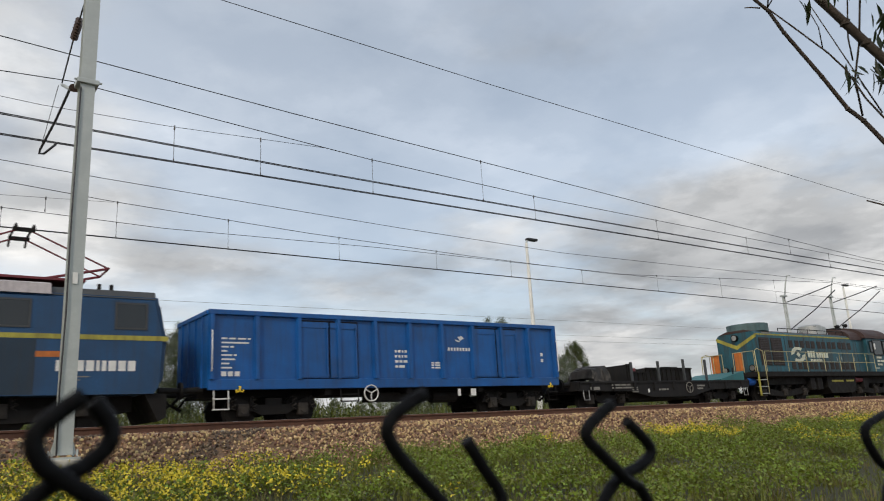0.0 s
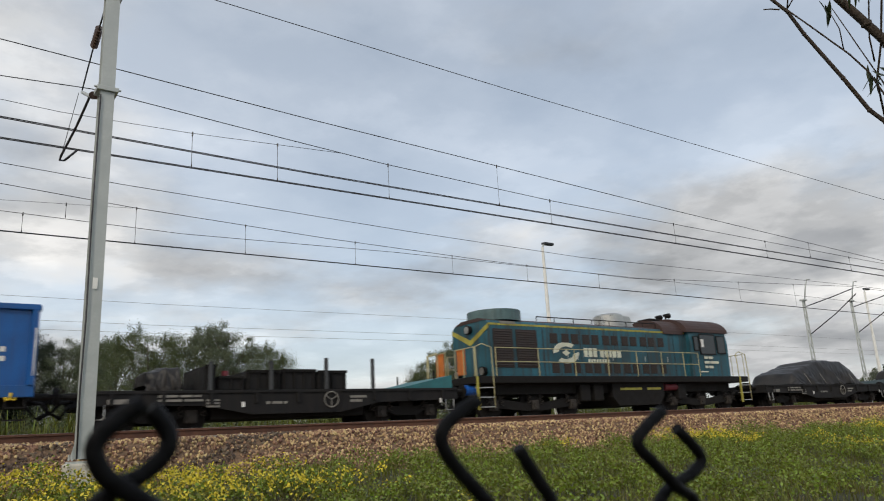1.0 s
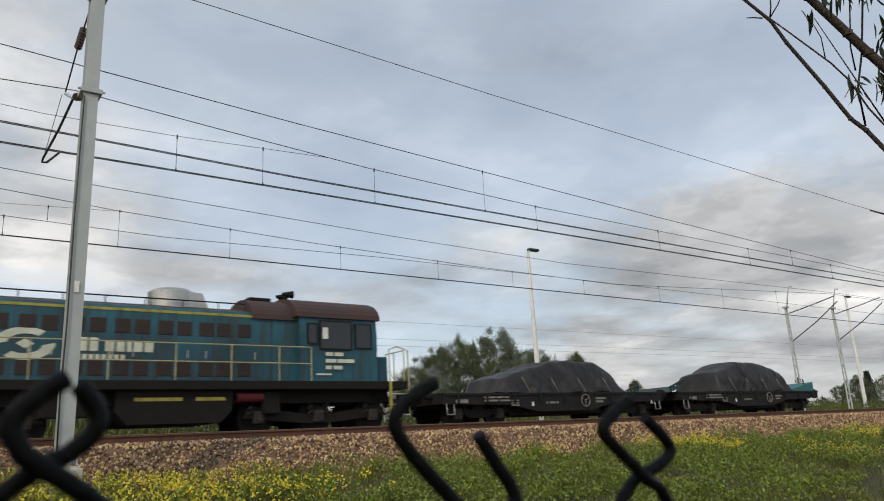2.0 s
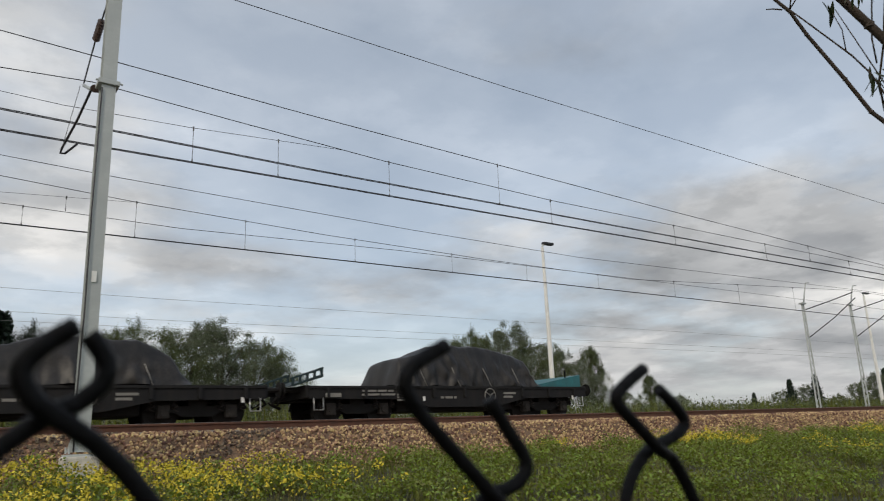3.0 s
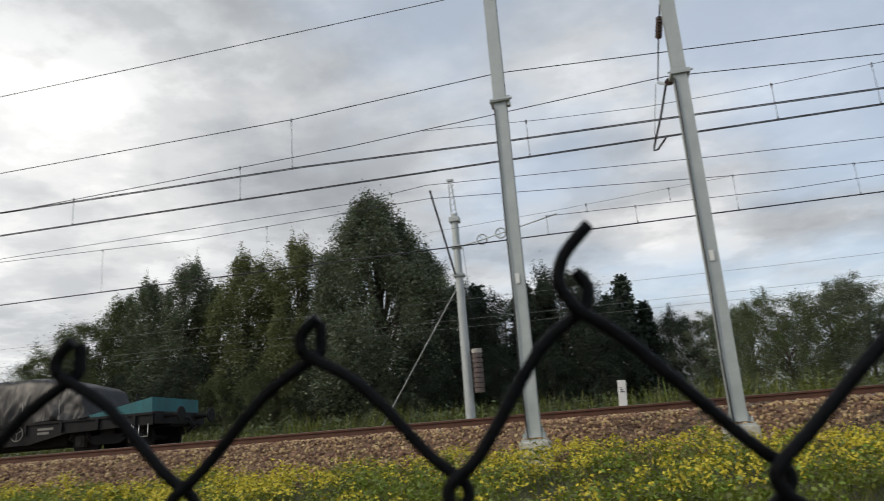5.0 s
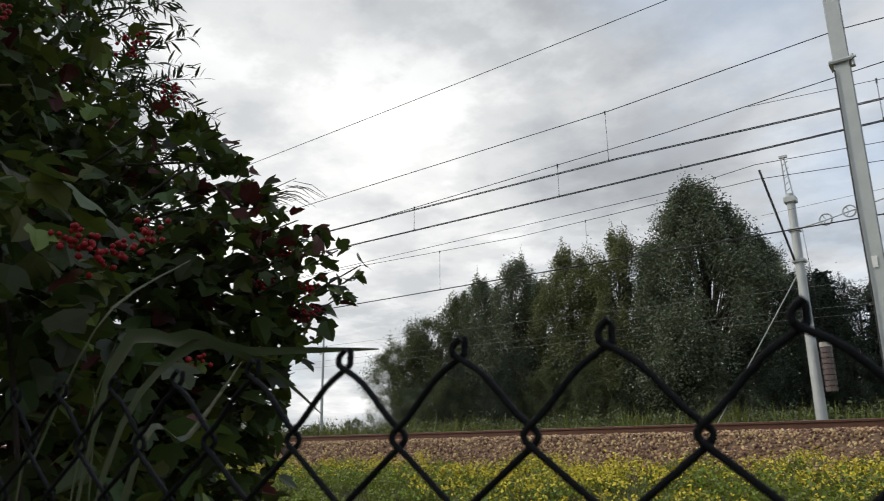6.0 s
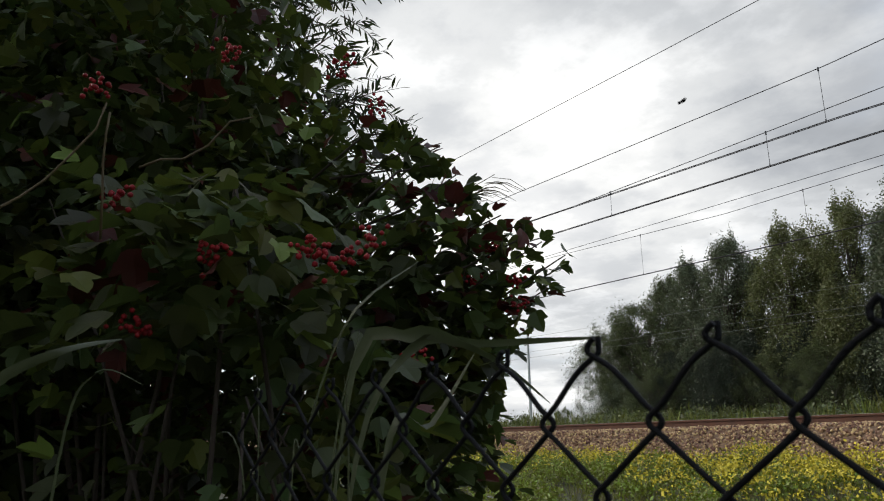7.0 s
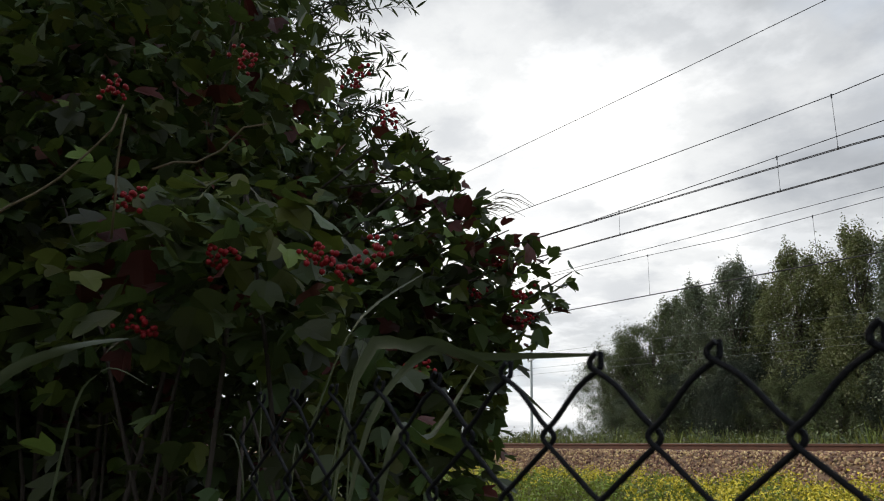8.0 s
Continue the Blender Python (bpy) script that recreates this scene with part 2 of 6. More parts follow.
def make_stones():
    """Loose ballast stones on the shoulder that faces the camera and over its top."""
    rng = random.Random(4)
    shapes = []
    for s in range(5):
        bm = B()
        bmesh.ops.create_icosphere(bm, subdivisions=1, radius=1)
        for v in bm.verts:
            v.co = Vector((v.co.x, v.co.y * 0.8, v.co.z * 0.7)) * rng.uniform(0.7, 1.15)
        shapes.append(([v.co.copy() for v in bm.verts], [[v.index for v in f.verts] for f in bm.faces]))
        bm.free()
    brown, grey = ([], []), ([], [])

    def put(x, y, z, r):
        # a slanting band from each mast foot gets darker stones, imitating its cast shadow
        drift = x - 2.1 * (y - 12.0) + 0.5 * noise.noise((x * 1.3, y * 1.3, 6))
        shaded = any(m + 0.15 < drift < m + 0.95 for m in (A_X, B_X)) and rng.random() < 0.8
        verts, faces = grey if shaded else brown
        vs, fs = rng.choice(shapes)
        q = Euler((rng.uniform(0, 6), rng.uniform(0, 6), rng.uniform(0, 6))).to_matrix() * r
        base = len(verts)
        verts.extend([tuple(q @ v + Vector((x, y, z))) for v in vs])
        faces.extend([[base + i for i in f] for f in fs])

    for _ in range(56000):
        u = rng.random()
        x = rng.uniform(-22, 44)
        y = 12.0 + 1.75 * u
        z = np.interp(y, [11.9, 12.15, 13.15, 13.5, 15], [-1.0, -0.9, -0.24, -0.19, -0.19])
        put(x, y + rng.uniform(-0.05, 0.05), z + rng.uniform(-0.005, 0.035), rng.uniform(0.02, 0.043))
    for _ in range(700):
        put(rng.uniform(-20, 40), rng.uniform(11.3, 12.1), -0.9 + rng.uniform(-0.03, 0.02), rng.uniform(0.02, 0.04))
    tagged(raw("ballast_stones", *brown, BALLAST), "loose brown and pinkish granite ballast stones", "ballast", kind="stuff")
    tagged(raw("shadow_ballast_stones", *grey, SHADOWBALLAST), "darkened ballast stones in slanting bands that imitate the masts' shadows", "ballast", kind="stuff")


make_stones()

RAIL_FORM = [(-0.07, -0.172), (0.07, -0.172), (0.07, -0.16), (0.012, -0.135), (0.010, -0.045), (0.036, -0.035), (0.036, -0.006), (0.028, 0.0), (-0.028, 0.0), (-0.036, -0.006), (-0.036, -0.035), (-0.010, -0.045), (-0.012, -0.135), (-0.07, -0.16)]


def make_track(y, name):
    track = thing(name, "railway track with rusty rails on concrete sleepers", "railway track", "pair of tracks", "structure")
    for side in (-0.755, 0.755):
        bm = B()
        prism(bm, [(y + side + a, b) for a, b in RAIL_FORM], -300, 300, axis="x")
        rail = part("rail", bm, RUST, track)
        bm = B()
        box(bm, -300, 300, y + side - 0.026, y + side + 0.026, 0.0, 0.003)
        part("running_surface", bm, RAILTOP, rail, "bright worn rail head")
    bm = B()
    prism(bm, [(-1.3, -0.36), (1.3, -0.36), (1.3, -0.19), (0.5, -0.205), (-0.5, -0.205), (-1.3, -0.19)], -0.14, 0.14, axis="x")
    me = bpy.data.meshes.new("sleeper")
    bm.to_mesh(me)
    bm.free()
    me.materials.append(CONCRETE)
    for i in range(130):
        ob = new("sleeper", me)
        ob.parent = track
        ob.location = (-30 + 0.6 * i, y, 0.035)


make_track(NEAR, "railway_track")
make_track(FAR, "railway_track")


# ---- masts, poles and posts ----
def mast(x, y, height, foot_z, width=0.24, taper=1.0):
    """An H-beam mast on a concrete footing."""
    top = thing("catenary_mast", "grey galvanised steel H-beam catenary mast on a concrete footing", "mast", "catenary masts")
    bm = B()
    w, d, t = width / 2, width / 2, 0.014
    prism(bm, [(-w, -d), (w, -d), (w, -d + t), (t / 2, -d + t), (t / 2, d - t), (w, d - t), (w, d), (-w, d), (-w, d - t), (-t / 2, d - t), (-t / 2, -d + t), (-w, -d + t)], 0, height)
    for v in bm.verts:
        v.co = Vector((v.co.x, v.co.z, v.co.y))
    bmesh.ops.recalc_face_normals(bm, faces=bm.faces)
    part("beam", bm, STEEL, top)
    bm = B()
    box(bm, -0.235, 0.235, -0.235, 0.235, -0.95, -0.06, 0.03)
    part("footing", bm, FOOTING, top, "pale weathered concrete footing")
    bm = B()
    box(bm, -0.2, 0.2, -0.2, 0.2, -0.06, -0.03)
    for sx in (-0.16, 0.16):
        for sy in (-0.16, 0.16):
            rod(bm, (sx, sy, -0.02), (sx, sy, 0.07), 0.014, seg=6)
    for sx in (-1, 1):
        prism(bm, [(sx * w, 0.0), (sx * (w + 0.07), 0.0), (sx * w, 0.25)], -0.008, 0.008)
    part("base_plate", bm, STEEL, top)
    top.matrix_basis = pose(x, y, foot_z)
    return top


mast_a = mast(A_X, 11.9, 8.05, -0.43, 0.215)
mast_b = mast(B_X, 11.9, 8.3, -0.43, 0.215)


# ---- overhead line ----
def fixture_on_mast(owner, name, bm, material, label=""):
    return part(name, bm, material, owner, label)


def near_bracket(owner):
    """The swivelling arm of the near track: local to the mast, whose foot is at z = 0; the track is towards +y."""
    for z in (5.72, 7.5):
        bm = B()
        box(bm, -0.16, 0.16, -0.15, 0.15, z - 0.04, z + 0.04, 0.01)
        rod(bm, (-0.2, -0.13, z), (0.2, -0.13, z), 0.018)
        fixture_on_mast(owner, "clamp", bm, STEEL)
    bm = B()
    tube(bm, [(-0.05, 0.15, 5.72), (-0.06, 1.3, 6.2), (0.02, 2.8, 6.95)], 0.035)
    fixture_on_mast(owner, "arm", bm, STEEL)
    bm = B()
    tube(bm, [(-0.05, 0.15, 7.45), (-0.02, 1.6, 7.25), (0.02, 2.85, 7.02)], 0.014)
    fixture_on_mast(owner, "tie_rod", bm, WIRE)
    for p, q in (((-0.055, 0.35, 5.8), (-0.06, 0.95, 6.06)), ((-0.03, 0.9, 7.35), (-0.02, 1.5, 7.265))):
        bm = B()
        p, q = Vector(p), Vector(q)
        rod(bm, p, q, 0.03)
        for k in range(7):
            c = p.lerp(q, (k + 0.5) / 7)
            rod(bm, c - (q - p) * 0.02, c + (q - p) * 0.02, 0.07, 0.055, 10)
        fixture_on_mast(owner, "insulator", bm, PORCELAIN, "dark ribbed insulator")
    bm = B()
    tube(bm, [(-0.05, 1.3, 6.2), (-0.12, 2.2, 5.95), (-0.25, 2.95, 5.62), (-0.26, 3.0, 5.55), (-0.18, 3.0, 5.56), (0.0, 2.85, 5.74)], 0.022)
    rod(bm, (-0.05, 2.75, 6.9), (-0.24, 2.9, 5.68), 0.006)
    fixture_on_mast(owner, "steady_arm", bm, WIRE)


near_bracket(mast_a)
for owner in (mast_a, mast_b):
    bm = B()
    tube(bm, [(-0.10, -0.13, 0.0), (-0.115, -0.135, 0.9), (-0.10, -0.14, 2.0), (-0.11, -0.135, 3.6), (-0.10, -0.135, 5.6)], 0.012)
    part("cable", bm, WIRE, owner)
    bm = B()
    box(bm, -0.04, 0.03, -0.127, -0.121, 2.45, 2.62)
    part("number_plate", bm, GLASSY, owner, "small white enamel plate")
bm = B()
box(bm, -0.17, 0.17, -0.16, 0.16, 5.7, 5.76, 0.01)
rod(bm, (-0.16, -0.15, 5.73), (0.22, -0.15, 5.73), 0.02)
rod(bm, (0.16, -0.1, 5.62), (0.16, -0.1, 5.8), 0.025)
part("clamp", bm, STEEL, mast_b)


def tension_mast():
    """The round mast behind the tracks, with a tensioning gear, an arm and stacked weights."""
    m = thing("tension_mast", "pale concrete catenary mast with tensioning wheels and weights", "mast", "catenary masts")
    bm = B()
    rod(bm, (0, 0, -1.3), (0, 0, 7.2), 0.17, 0.12, 14)
    part("pole", bm, STEEL, m)
    bm = B()
    for s in (-0.1, 0.1):
        rod(bm, (s, 0, 7.1), (s * 0.4 - 0.06, -0.05, 8.45), 0.022, seg=6)
    for k in range(5):
        z = 7.3 + 0.22 * k
        rod(bm, (-0.1, 0, z), (0.07, 0, z + 0.12), 0.012, seg=5)
    box(bm, -0.16, 0.08, -0.08, 0.03, 8.42, 8.5, 0.01)
    part("head_frame", bm, STEEL, m)
    for h, z0, z1 in ((0.18, 6.9, 7.08), (0.17, 5.95, 6.05), (0.19, 4.95, 5.05)):
        bm = B()
        box(bm, -h, h, -h, h, z0, z1, 0.02)
        part("collar", bm, STEEL, m)
    bm = B()
    tube(bm, [(-0.1, -0.15, 5.0), (-0.18, -1.3, 6.1), (-0.28, -2.5, 7.3)], 0.036)
    part("arm", bm, WIRE, m)
    bm = B()
    tube(bm, [(0.1, -0.1, 6.0), (0.9, -0.6, 5.97), (3.6, -2.6, 5.95)], 0.02)
    for c in ((1.0, -0.7, 5.98), (1.7, -1.2, 5.97)):
        for k in range(16):
            a, b2 = (2 * math.pi * j / 16 for j in (k, k + 1))
            rod(bm, (c[0] + 0.17 * math.cos(a), c[1], c[2] + 0.17 * math.sin(a)), (c[0] + 0.17 * math.cos(b2), c[1], c[2] + 0.17 * math.sin(b2)), 0.025, seg=5)
        for k in range(3):
            a = 2 * math.pi * k / 3
            rod(bm, (c[0], c[1], c[2]), (c[0] + 0.16 * math.cos(a), c[1], c[2] + 0.16 * math.sin(a)), 0.012, seg=5)
    part("tension_wheel", bm, STEEL, m)
    bm = B()
    tube(bm, [(0.25, -0.2, 5.95), (0.42, -0.25, 2.4)], 0.008)
    part("weight_rope", bm, WIRE, m)
    for k in range(9):
        bm = B()
        rod(bm, (0.42, -0.25, 1.0 + 0.16 * k), (0.42, -0.25, 1.14 + 0.16 * k), 0.17, 0.17, 14)
        part("weight", bm, CONCRETE if k == 8 else PORCELAIN, m, "pale top weight" if k == 8 else "dark stacked weight")
    bm = B()
    rod(bm, (-0.1, 0, 4.6), (-4.0, 0.8, -0.9), 0.016)
    part("guy_wire", bm, STEEL, m)
    m.matrix_basis = pose(-4.3, 24.2, 0.1)


tension_mast()


def lattice_mast(x, y, h):
    m = thing("lattice_mast", "grey lattice catenary mast with a slanted bracket arm", "mast", "lattice masts")
    bm = B()
    for sx in (-1, 1):
        rod(bm, (sx * 0.24, 0, -1.2), (sx * 0.10, 0, h), 0.045, seg=6)
    n = 16
    for k in range(n):
        z0, z1 = h * k / n, h * (k + 1) / n
        w0, w1 = 0.24 - 0.14 * z0 / h, 0.24 - 0.14 * z1 / h
        s = 1 if k % 2 else -1
        rod(bm, (s * w0, 0, z0), (-s * w1, 0, z1), 0.022, seg=5)
    part("lattice", bm, STEEL, m)
    bm = B()
    box(bm, -0.2, 0.2, -0.14, 0.14, h - 0.05, h + 0.05, 0.02)
    tube(bm, [(0.15, 0, h), (0.25, -0.1, h + 0.7), (0.4, -0.2, h + 1.3), (0.6, -0.3, h + 1.3)], 0.04)
    part("head_bracket", bm, STEEL, m)
    bm = B()
    tube(bm, [(0.05, -0.1, h - 2.1), (0.4, -1.6, h - 1.1), (0.6, -2.9, h - 0.1)], 0.03)
    tube(bm, [(0.05, -0.1, h - 0.4), (0.4, -1.6, h - 0.05), (0.6, -2.8, h + 0.25)], 0.03)
    part("arm", bm, WIRE, m)
    m.matrix_basis = pose(x, y, -0.3)


lattice_mast(24.2 * math.tan(radians(61.2)), 24.2, 6.9)
lattice_mast(24.2 * math.tan(radians(64.1)), 24.2, 7.2)


def lamp_post(x, y, h, base=-0.6):
    m = thing("street_lamp", "tall pale lamp post with one small flat lamp head", "street lamp", "lamp posts")
    bm = B()
    rod(bm, (0, 0, base - 0.5), (0, 0, h), 0.15, 0.07, 12)
    part("pole", bm, GLASSY, m)
    bm = B()
    tube(bm, [(0, 0, h), (0.05, 0, h + 0.12), (0.25, 0, h + 0.2)], 0.045)
    part("bracket", bm, STEEL, m)
    bm = B()
    box(bm, 0.05, 0.72, -0.13, 0.13, h + 0.15, h + 0.28, 0.04)
    part("lamp_head", bm, WIRE, m, "flat dark grey lamp head")
    m.matrix_basis = pose(x, y, 0)


lamp_post(27 * math.tan(radians(43.1)), 27.0, 8.75)
lamp_post(27 * math.tan(radians(65.0)), 27.0, 8.6)


def marker_post(x, y):
    m = thing("marker_post", "low white concrete kilometre post between the tracks", "marker post", "marker posts")
    bm = B()
    box(bm, -0.09, 0.09, -0.06, 0.06, -0.95, 0.9, 0.015)
    part("post", bm, GLASSY, m)
    bm = B()
    for k in range(3):
        box(bm, -0.05, -0.02 + 0.03 * k, -0.066, -0.061, 0.72 - 0.05 * k, 0.745 - 0.05 * k)
    part("marking", bm, WIRE, m, "small dark bars of faded writing")
    m.matrix_basis = pose(x, y, -0.19, 0, 3, 6)


marker_post(0.4, 18.0)
marker_post(20.6, 24.7)
bm = B()
rod(bm, (0, 0, -0.6), (0, 0, 0.5), 0.025)
box(bm, -0.16, 0.16, -0.03, -0.01, 0.15, 0.75, 0.005)
sign = solid("trackside_sign", bm, STEEL, "small plain grey trackside sign plate on a stake", "sign")
sign.matrix_basis = pose(19.9, 24.7, 0.0)


def utility_pole(x, y):
    m = thing("utility_pole", "slim grey power pole with one crossarm and three insulators", "utility pole", "power line poles")
    bm = B()
    rod(bm, (0, 0, -1.0), (0, 0, 8.6), 0.14, 0.08, 10)
    part("pole", bm, STEEL, m)
    bm = B()
    box(bm, -1.05, 1.05, -0.05, 0.05, 7.3, 7.42, 0.01)
    part("crossarm", bm, STEEL, m)
    for sx in (-1.0, 1.0):
        bm = B()
        rod(bm, (sx, 0, 7.42), (sx, 0, 7.75), 0.07, 0.05)
        part("insulator", bm, PORCELAIN, m)
    m.matrix_basis = pose(x, y, 0, 0, 0, -30)


utility_pole(-43.0, 41.7)


def wire_z(knots, x):
    xs, zs = [k[0] for k in knots], [k[1] for k in knots]
    return float(np.interp(x, xs, zs))


def wire(y, knots, r, label, droppers=(), twin=0.0, group="overhead wires", metal=WIRE):
    """A line along the track through (x, z) knots; droppers hang from it to a lower wire."""
    ob = thing("overhead_wire", label, "wire", group)
    xs = sorted({float(a) for a in np.linspace(knots[0][0], knots[-1][0], 60)} | {k[0] for k in knots})
    for side in ((-twin, twin) if twin else (0,)):
        bm = B()
        tube(bm, [(x, y + side, wire_z(knots, x)) for x in xs], r, 5)
        part("strand", bm, metal, ob)
    for x, low in droppers:
        bm = B()
        rod(bm, (x, y, wire_z(knots, x)), (x, y, low), 0.006, seg=4)
        rod(bm, (x, y, wire_z(knots, x) - 0.06), (x, y, wire_z(knots, x) + 0.03), 0.018, seg=5)
        rod(bm, (x, y, low - 0.02), (x, y, low + 0.06), 0.014, seg=5)
        part("dropper", bm, WIRE, ob)
    return ob


CONTACT = [(-260, 5.35), (260, 5.35)]
wire(NEAR, CONTACT, 0.011, "twin dark copper contact wire over the near track", twin=0.03)
wire(NEAR, [(-260, 6.0), (-15, 5.95), (-6, 5.92), (-1.5, 5.79), (6.8, 5.67), (22, 5.62), (45, 5.62), (260, 5.8)], 0.011, "twin dark copper contact wire rising over the near track", twin=0.03)
wire(NEAR, [(-260, 7.3), (-60, 7.4), (-30, 6.9), (-17, 6.97), (-6.2, 7.14), (-1.4, 7.42), (6.8, 7.02), (12.5, 6.80), (20, 6.5), (34, 6.05), (60, 5.95), (260, 7.0)], 0.011, "dark stranded carrier wire over the near track", [(-6.3, 5.92), (12.4, 5.65), (28, 5.65)])
wire(NEAR, [(-260, 7.0), (-62, 7.0), (-30, 5.9), (-13.5, 5.95), (-4.9, 6.24), (2.1, 6.68), (5, 6.48), (8.8, 6.24), (14.4, 6.06), (22, 6.0), (36, 5.9), (64, 6.7), (260, 6.7)], 0.010, "dark stranded carrier wire held by the mast arm", [(-17, 5.35), (-12, 5.35), (-7.6, 5.35), (8.9, 5.35), (14.3, 5.35), (19.8, 5.35), (25, 5.35), (31, 5.35), (38, 5.35)])
wire(NEAR, [(-3.2, 6.33), (-0.5, 6.15), (1.6, 6.07), (4, 6.12), (7.6, 6.31)], 0.006, "thin stitch wire below the carrier wire at the mast", [(-0.9, 5.36), (4.1, 5.36), (6.0, 5.36)])
wire(FAR, CONTACT, 0.011, "twin dark copper contact wire over the far track", twin=0.03)
wire(FAR, [(-260, 7.0), (-60, 7.0), (-25, 6.95), (-7, 7.2), (-4.6, 7.45), (3.9, 7.05), (13.7, 6.75), (22, 6.6), (45, 7.0), (260, 7.2)], 0.010, "dark stranded carrier wire over the far track")
wire(FAR, [(-260, 7.1), (-60, 7.1), (-20, 6.9), (-12.6, 6.75), (-4.6, 7.0), (4.3, 6.4), (10.3, 6.15), (17, 6.0), (25, 5.93), (44, 6.9), (260, 6.9)], 0.010, "dark stranded carrier wire above the train", [(-16, 5.35), (-10, 5.35), (4.4, 5.35), (7.6, 5.35), (11.4, 5.35), (15.4, 5.35), (19, 5.35), (23, 5.35), (28, 5.35), (33, 5.35), (38, 5.35)])
wire(FAR, [(-1.0, 5.93), (5.7, 5.78), (13, 5.93), (25, 5.97), (260, 6.3)], 0.009, "dark wire that ends at the tensioning gear", [(-1.0, 5.35), (1.6, 5.35)])
wire(FAR, [(-4.6, 5.9), (-1, 6.05), (4.3, 6.38)], 0.005, "thin stitch wire beside the tension mast", [(0.2, 5.9), (2.6, 5.9)])
wire(11.9, [(-260, 7.6), (-60, 7.2), (-16, 7.2), (-8, 7.38), (-1.2, 7.58), (4, 7.52), (10.5, 7.38), (17, 7.31), (28, 7.2), (60, 7.5), (260, 7.5)], 0.008, "single thin earth wire over the mast tops")
for yy, zz in ((41.2, 7.75), (42.2, 6.75), (42.6, 6.35)):
    wire(yy, [(-260, zz), (-43, zz), (10, zz - 0.3), (64, zz - 0.1), (260, zz)], 0.009, "faint pale distant power line wire", group="power line wires", metal=DULLWIRE)

# ---- train ----
BLUE = mat("blue_wagon_paint", (0.003, 0.090, 0.32), 0.42, 0, 0.28, 1.4, 0.08, 30, streak=0.35)
LOCO_BLUE = mat("dull_blue_loco_paint", (0.012, 0.062, 0.155), 0.5, 0, 0.25, 1.2, 0.08, 30, streak=0.3)
LOCO_GRIMY = mat("grimy_blue_grey_loco_paint", (0.012, 0.03, 0.055), 0.55, 0, 0.3, 1.2, 0.1, 30, streak=0.5)
LOCO_GREY = mat("sooty_grey_loco_paint", (0.05, 0.055, 0.06), 0.6, 0, 0.25, 1.5, 0.1, 30, streak=0.3)
TEAL = mat("faded_teal_loco_paint", (0.016, 0.095, 0.13), 0.5, 0, 0.5, 0.55, 0.1, 18, (0.028, 0.175, 0.245), streak=0.9)
TEALFLAP = mat("teal_flap_paint", (0.025, 0.14, 0.155), 0.6, 0, 0.25, 2, 0.1, 25, streak=0.3)
DARKTEAL = mat("sooty_dark_teal_paint", (0.012, 0.032, 0.034), 0.65, 0, 0.3, 2, 0.1, 25, streak=0.5)
YELLOW = mat("yellow_band_paint", (0.40, 0.36, 0.06), 0.55, 0, 0.3, 3, 0.05, 30, streak=0.5)
ORANGE = mat("orange_panel_paint", (0.55, 0.16, 0.03), 0.55, 0, 0.3, 4, 0.05, 30, streak=0.4)
GRIME = matt(mat("greasy_black_underframe", (0.009, 0.008, 0.0075), 0.75, 0.0, 0.4, 4, 0.2, 30), 0.3)
# lighter than the underframe: light on axle boxes and springs put into the colour
LITGEAR = matt(mat("lit_running_gear", (0.045, 0.04, 0.036), 0.8, 0, 0.4, 5, 0.2, 30), 0.3)
DECKGREY = matt(mat("dark_wagon_frame_paint", (0.012, 0.012, 0.013), 0.75, 0, 0.4, 2.0, 0.15, 30, streak=0.3), 0.3)
LOUVRE = mat("brown_louvre_metal", (0.035, 0.024, 0.02), 0.6, 0.1, 0.3, 4, 0.1)
ROOFBROWN = mat("sooty_brown_roof", (0.055, 0.03, 0.026), 0.7, 0, 0.3, 2, 0.15, 25)
WHITE = mat("white_marking_paint", (0.72, 0.72, 0.70), 0.6, 0, 0.1, 5, 0.02)
FADED = mat("faded_grey_marking_paint", (0.22, 0.21, 0.19), 0.7, 0, 0.3, 5, 0.02)
PALEROOF = mat("pale_pinkish_roof_paint", (0.44, 0.40, 0.41), 0.6, 0, 0.2, 2, 0.08, 30, streak=0.4)
ANCHOR = mat("bright_yellow_mark_paint", (0.72, 0.50, 0.02), 0.55, 0, 0.15, 5, 0.03)
COWL = mat("weathered_pale_teal_paint", (0.07, 0.15, 0.165), 0.55, 0, 0.4, 1.5, 0.1, 25, (0.14, 0.22, 0.225), streak=0.5)
CREAM = mat("yellowed_logo_paint", (0.62, 0.64, 0.52), 0.6, 0, 0.2, 2.5, 0.02)
DARKGLASS = mat("dark_cab_glass", (0.02, 0.024, 0.028), 0.08, 0, 0.1, 2, 0)
CHROME = mat("bare_sheet_metal", (0.5, 0.5, 0.48), 0.35, 0.8, 0.2, 3, 0.05)
MAROON = mat("maroon_tank_paint", (0.16, 0.02, 0.03), 0.5, 0, 0.2, 3, 0.05)
RAILPAINT = mat("pale_handrail_paint", (0.42, 0.38, 0.20), 0.5, 0, 0.25, 5, 0.05)
TARP = matt(mat("grey_brown_tarpaulin", (0.011, 0.010, 0.0098), 0.5, 0, 0.5, 1.6, 0.3, 14, (0.036, 0.032, 0.030)), 0.4)
BRIGHTBLUE = mat("blue_air_tank_paint", (0.01, 0.10, 0.42), 0.45, 0, 0.2, 3, 0.05)
TRAIN, WHEELS = [], []


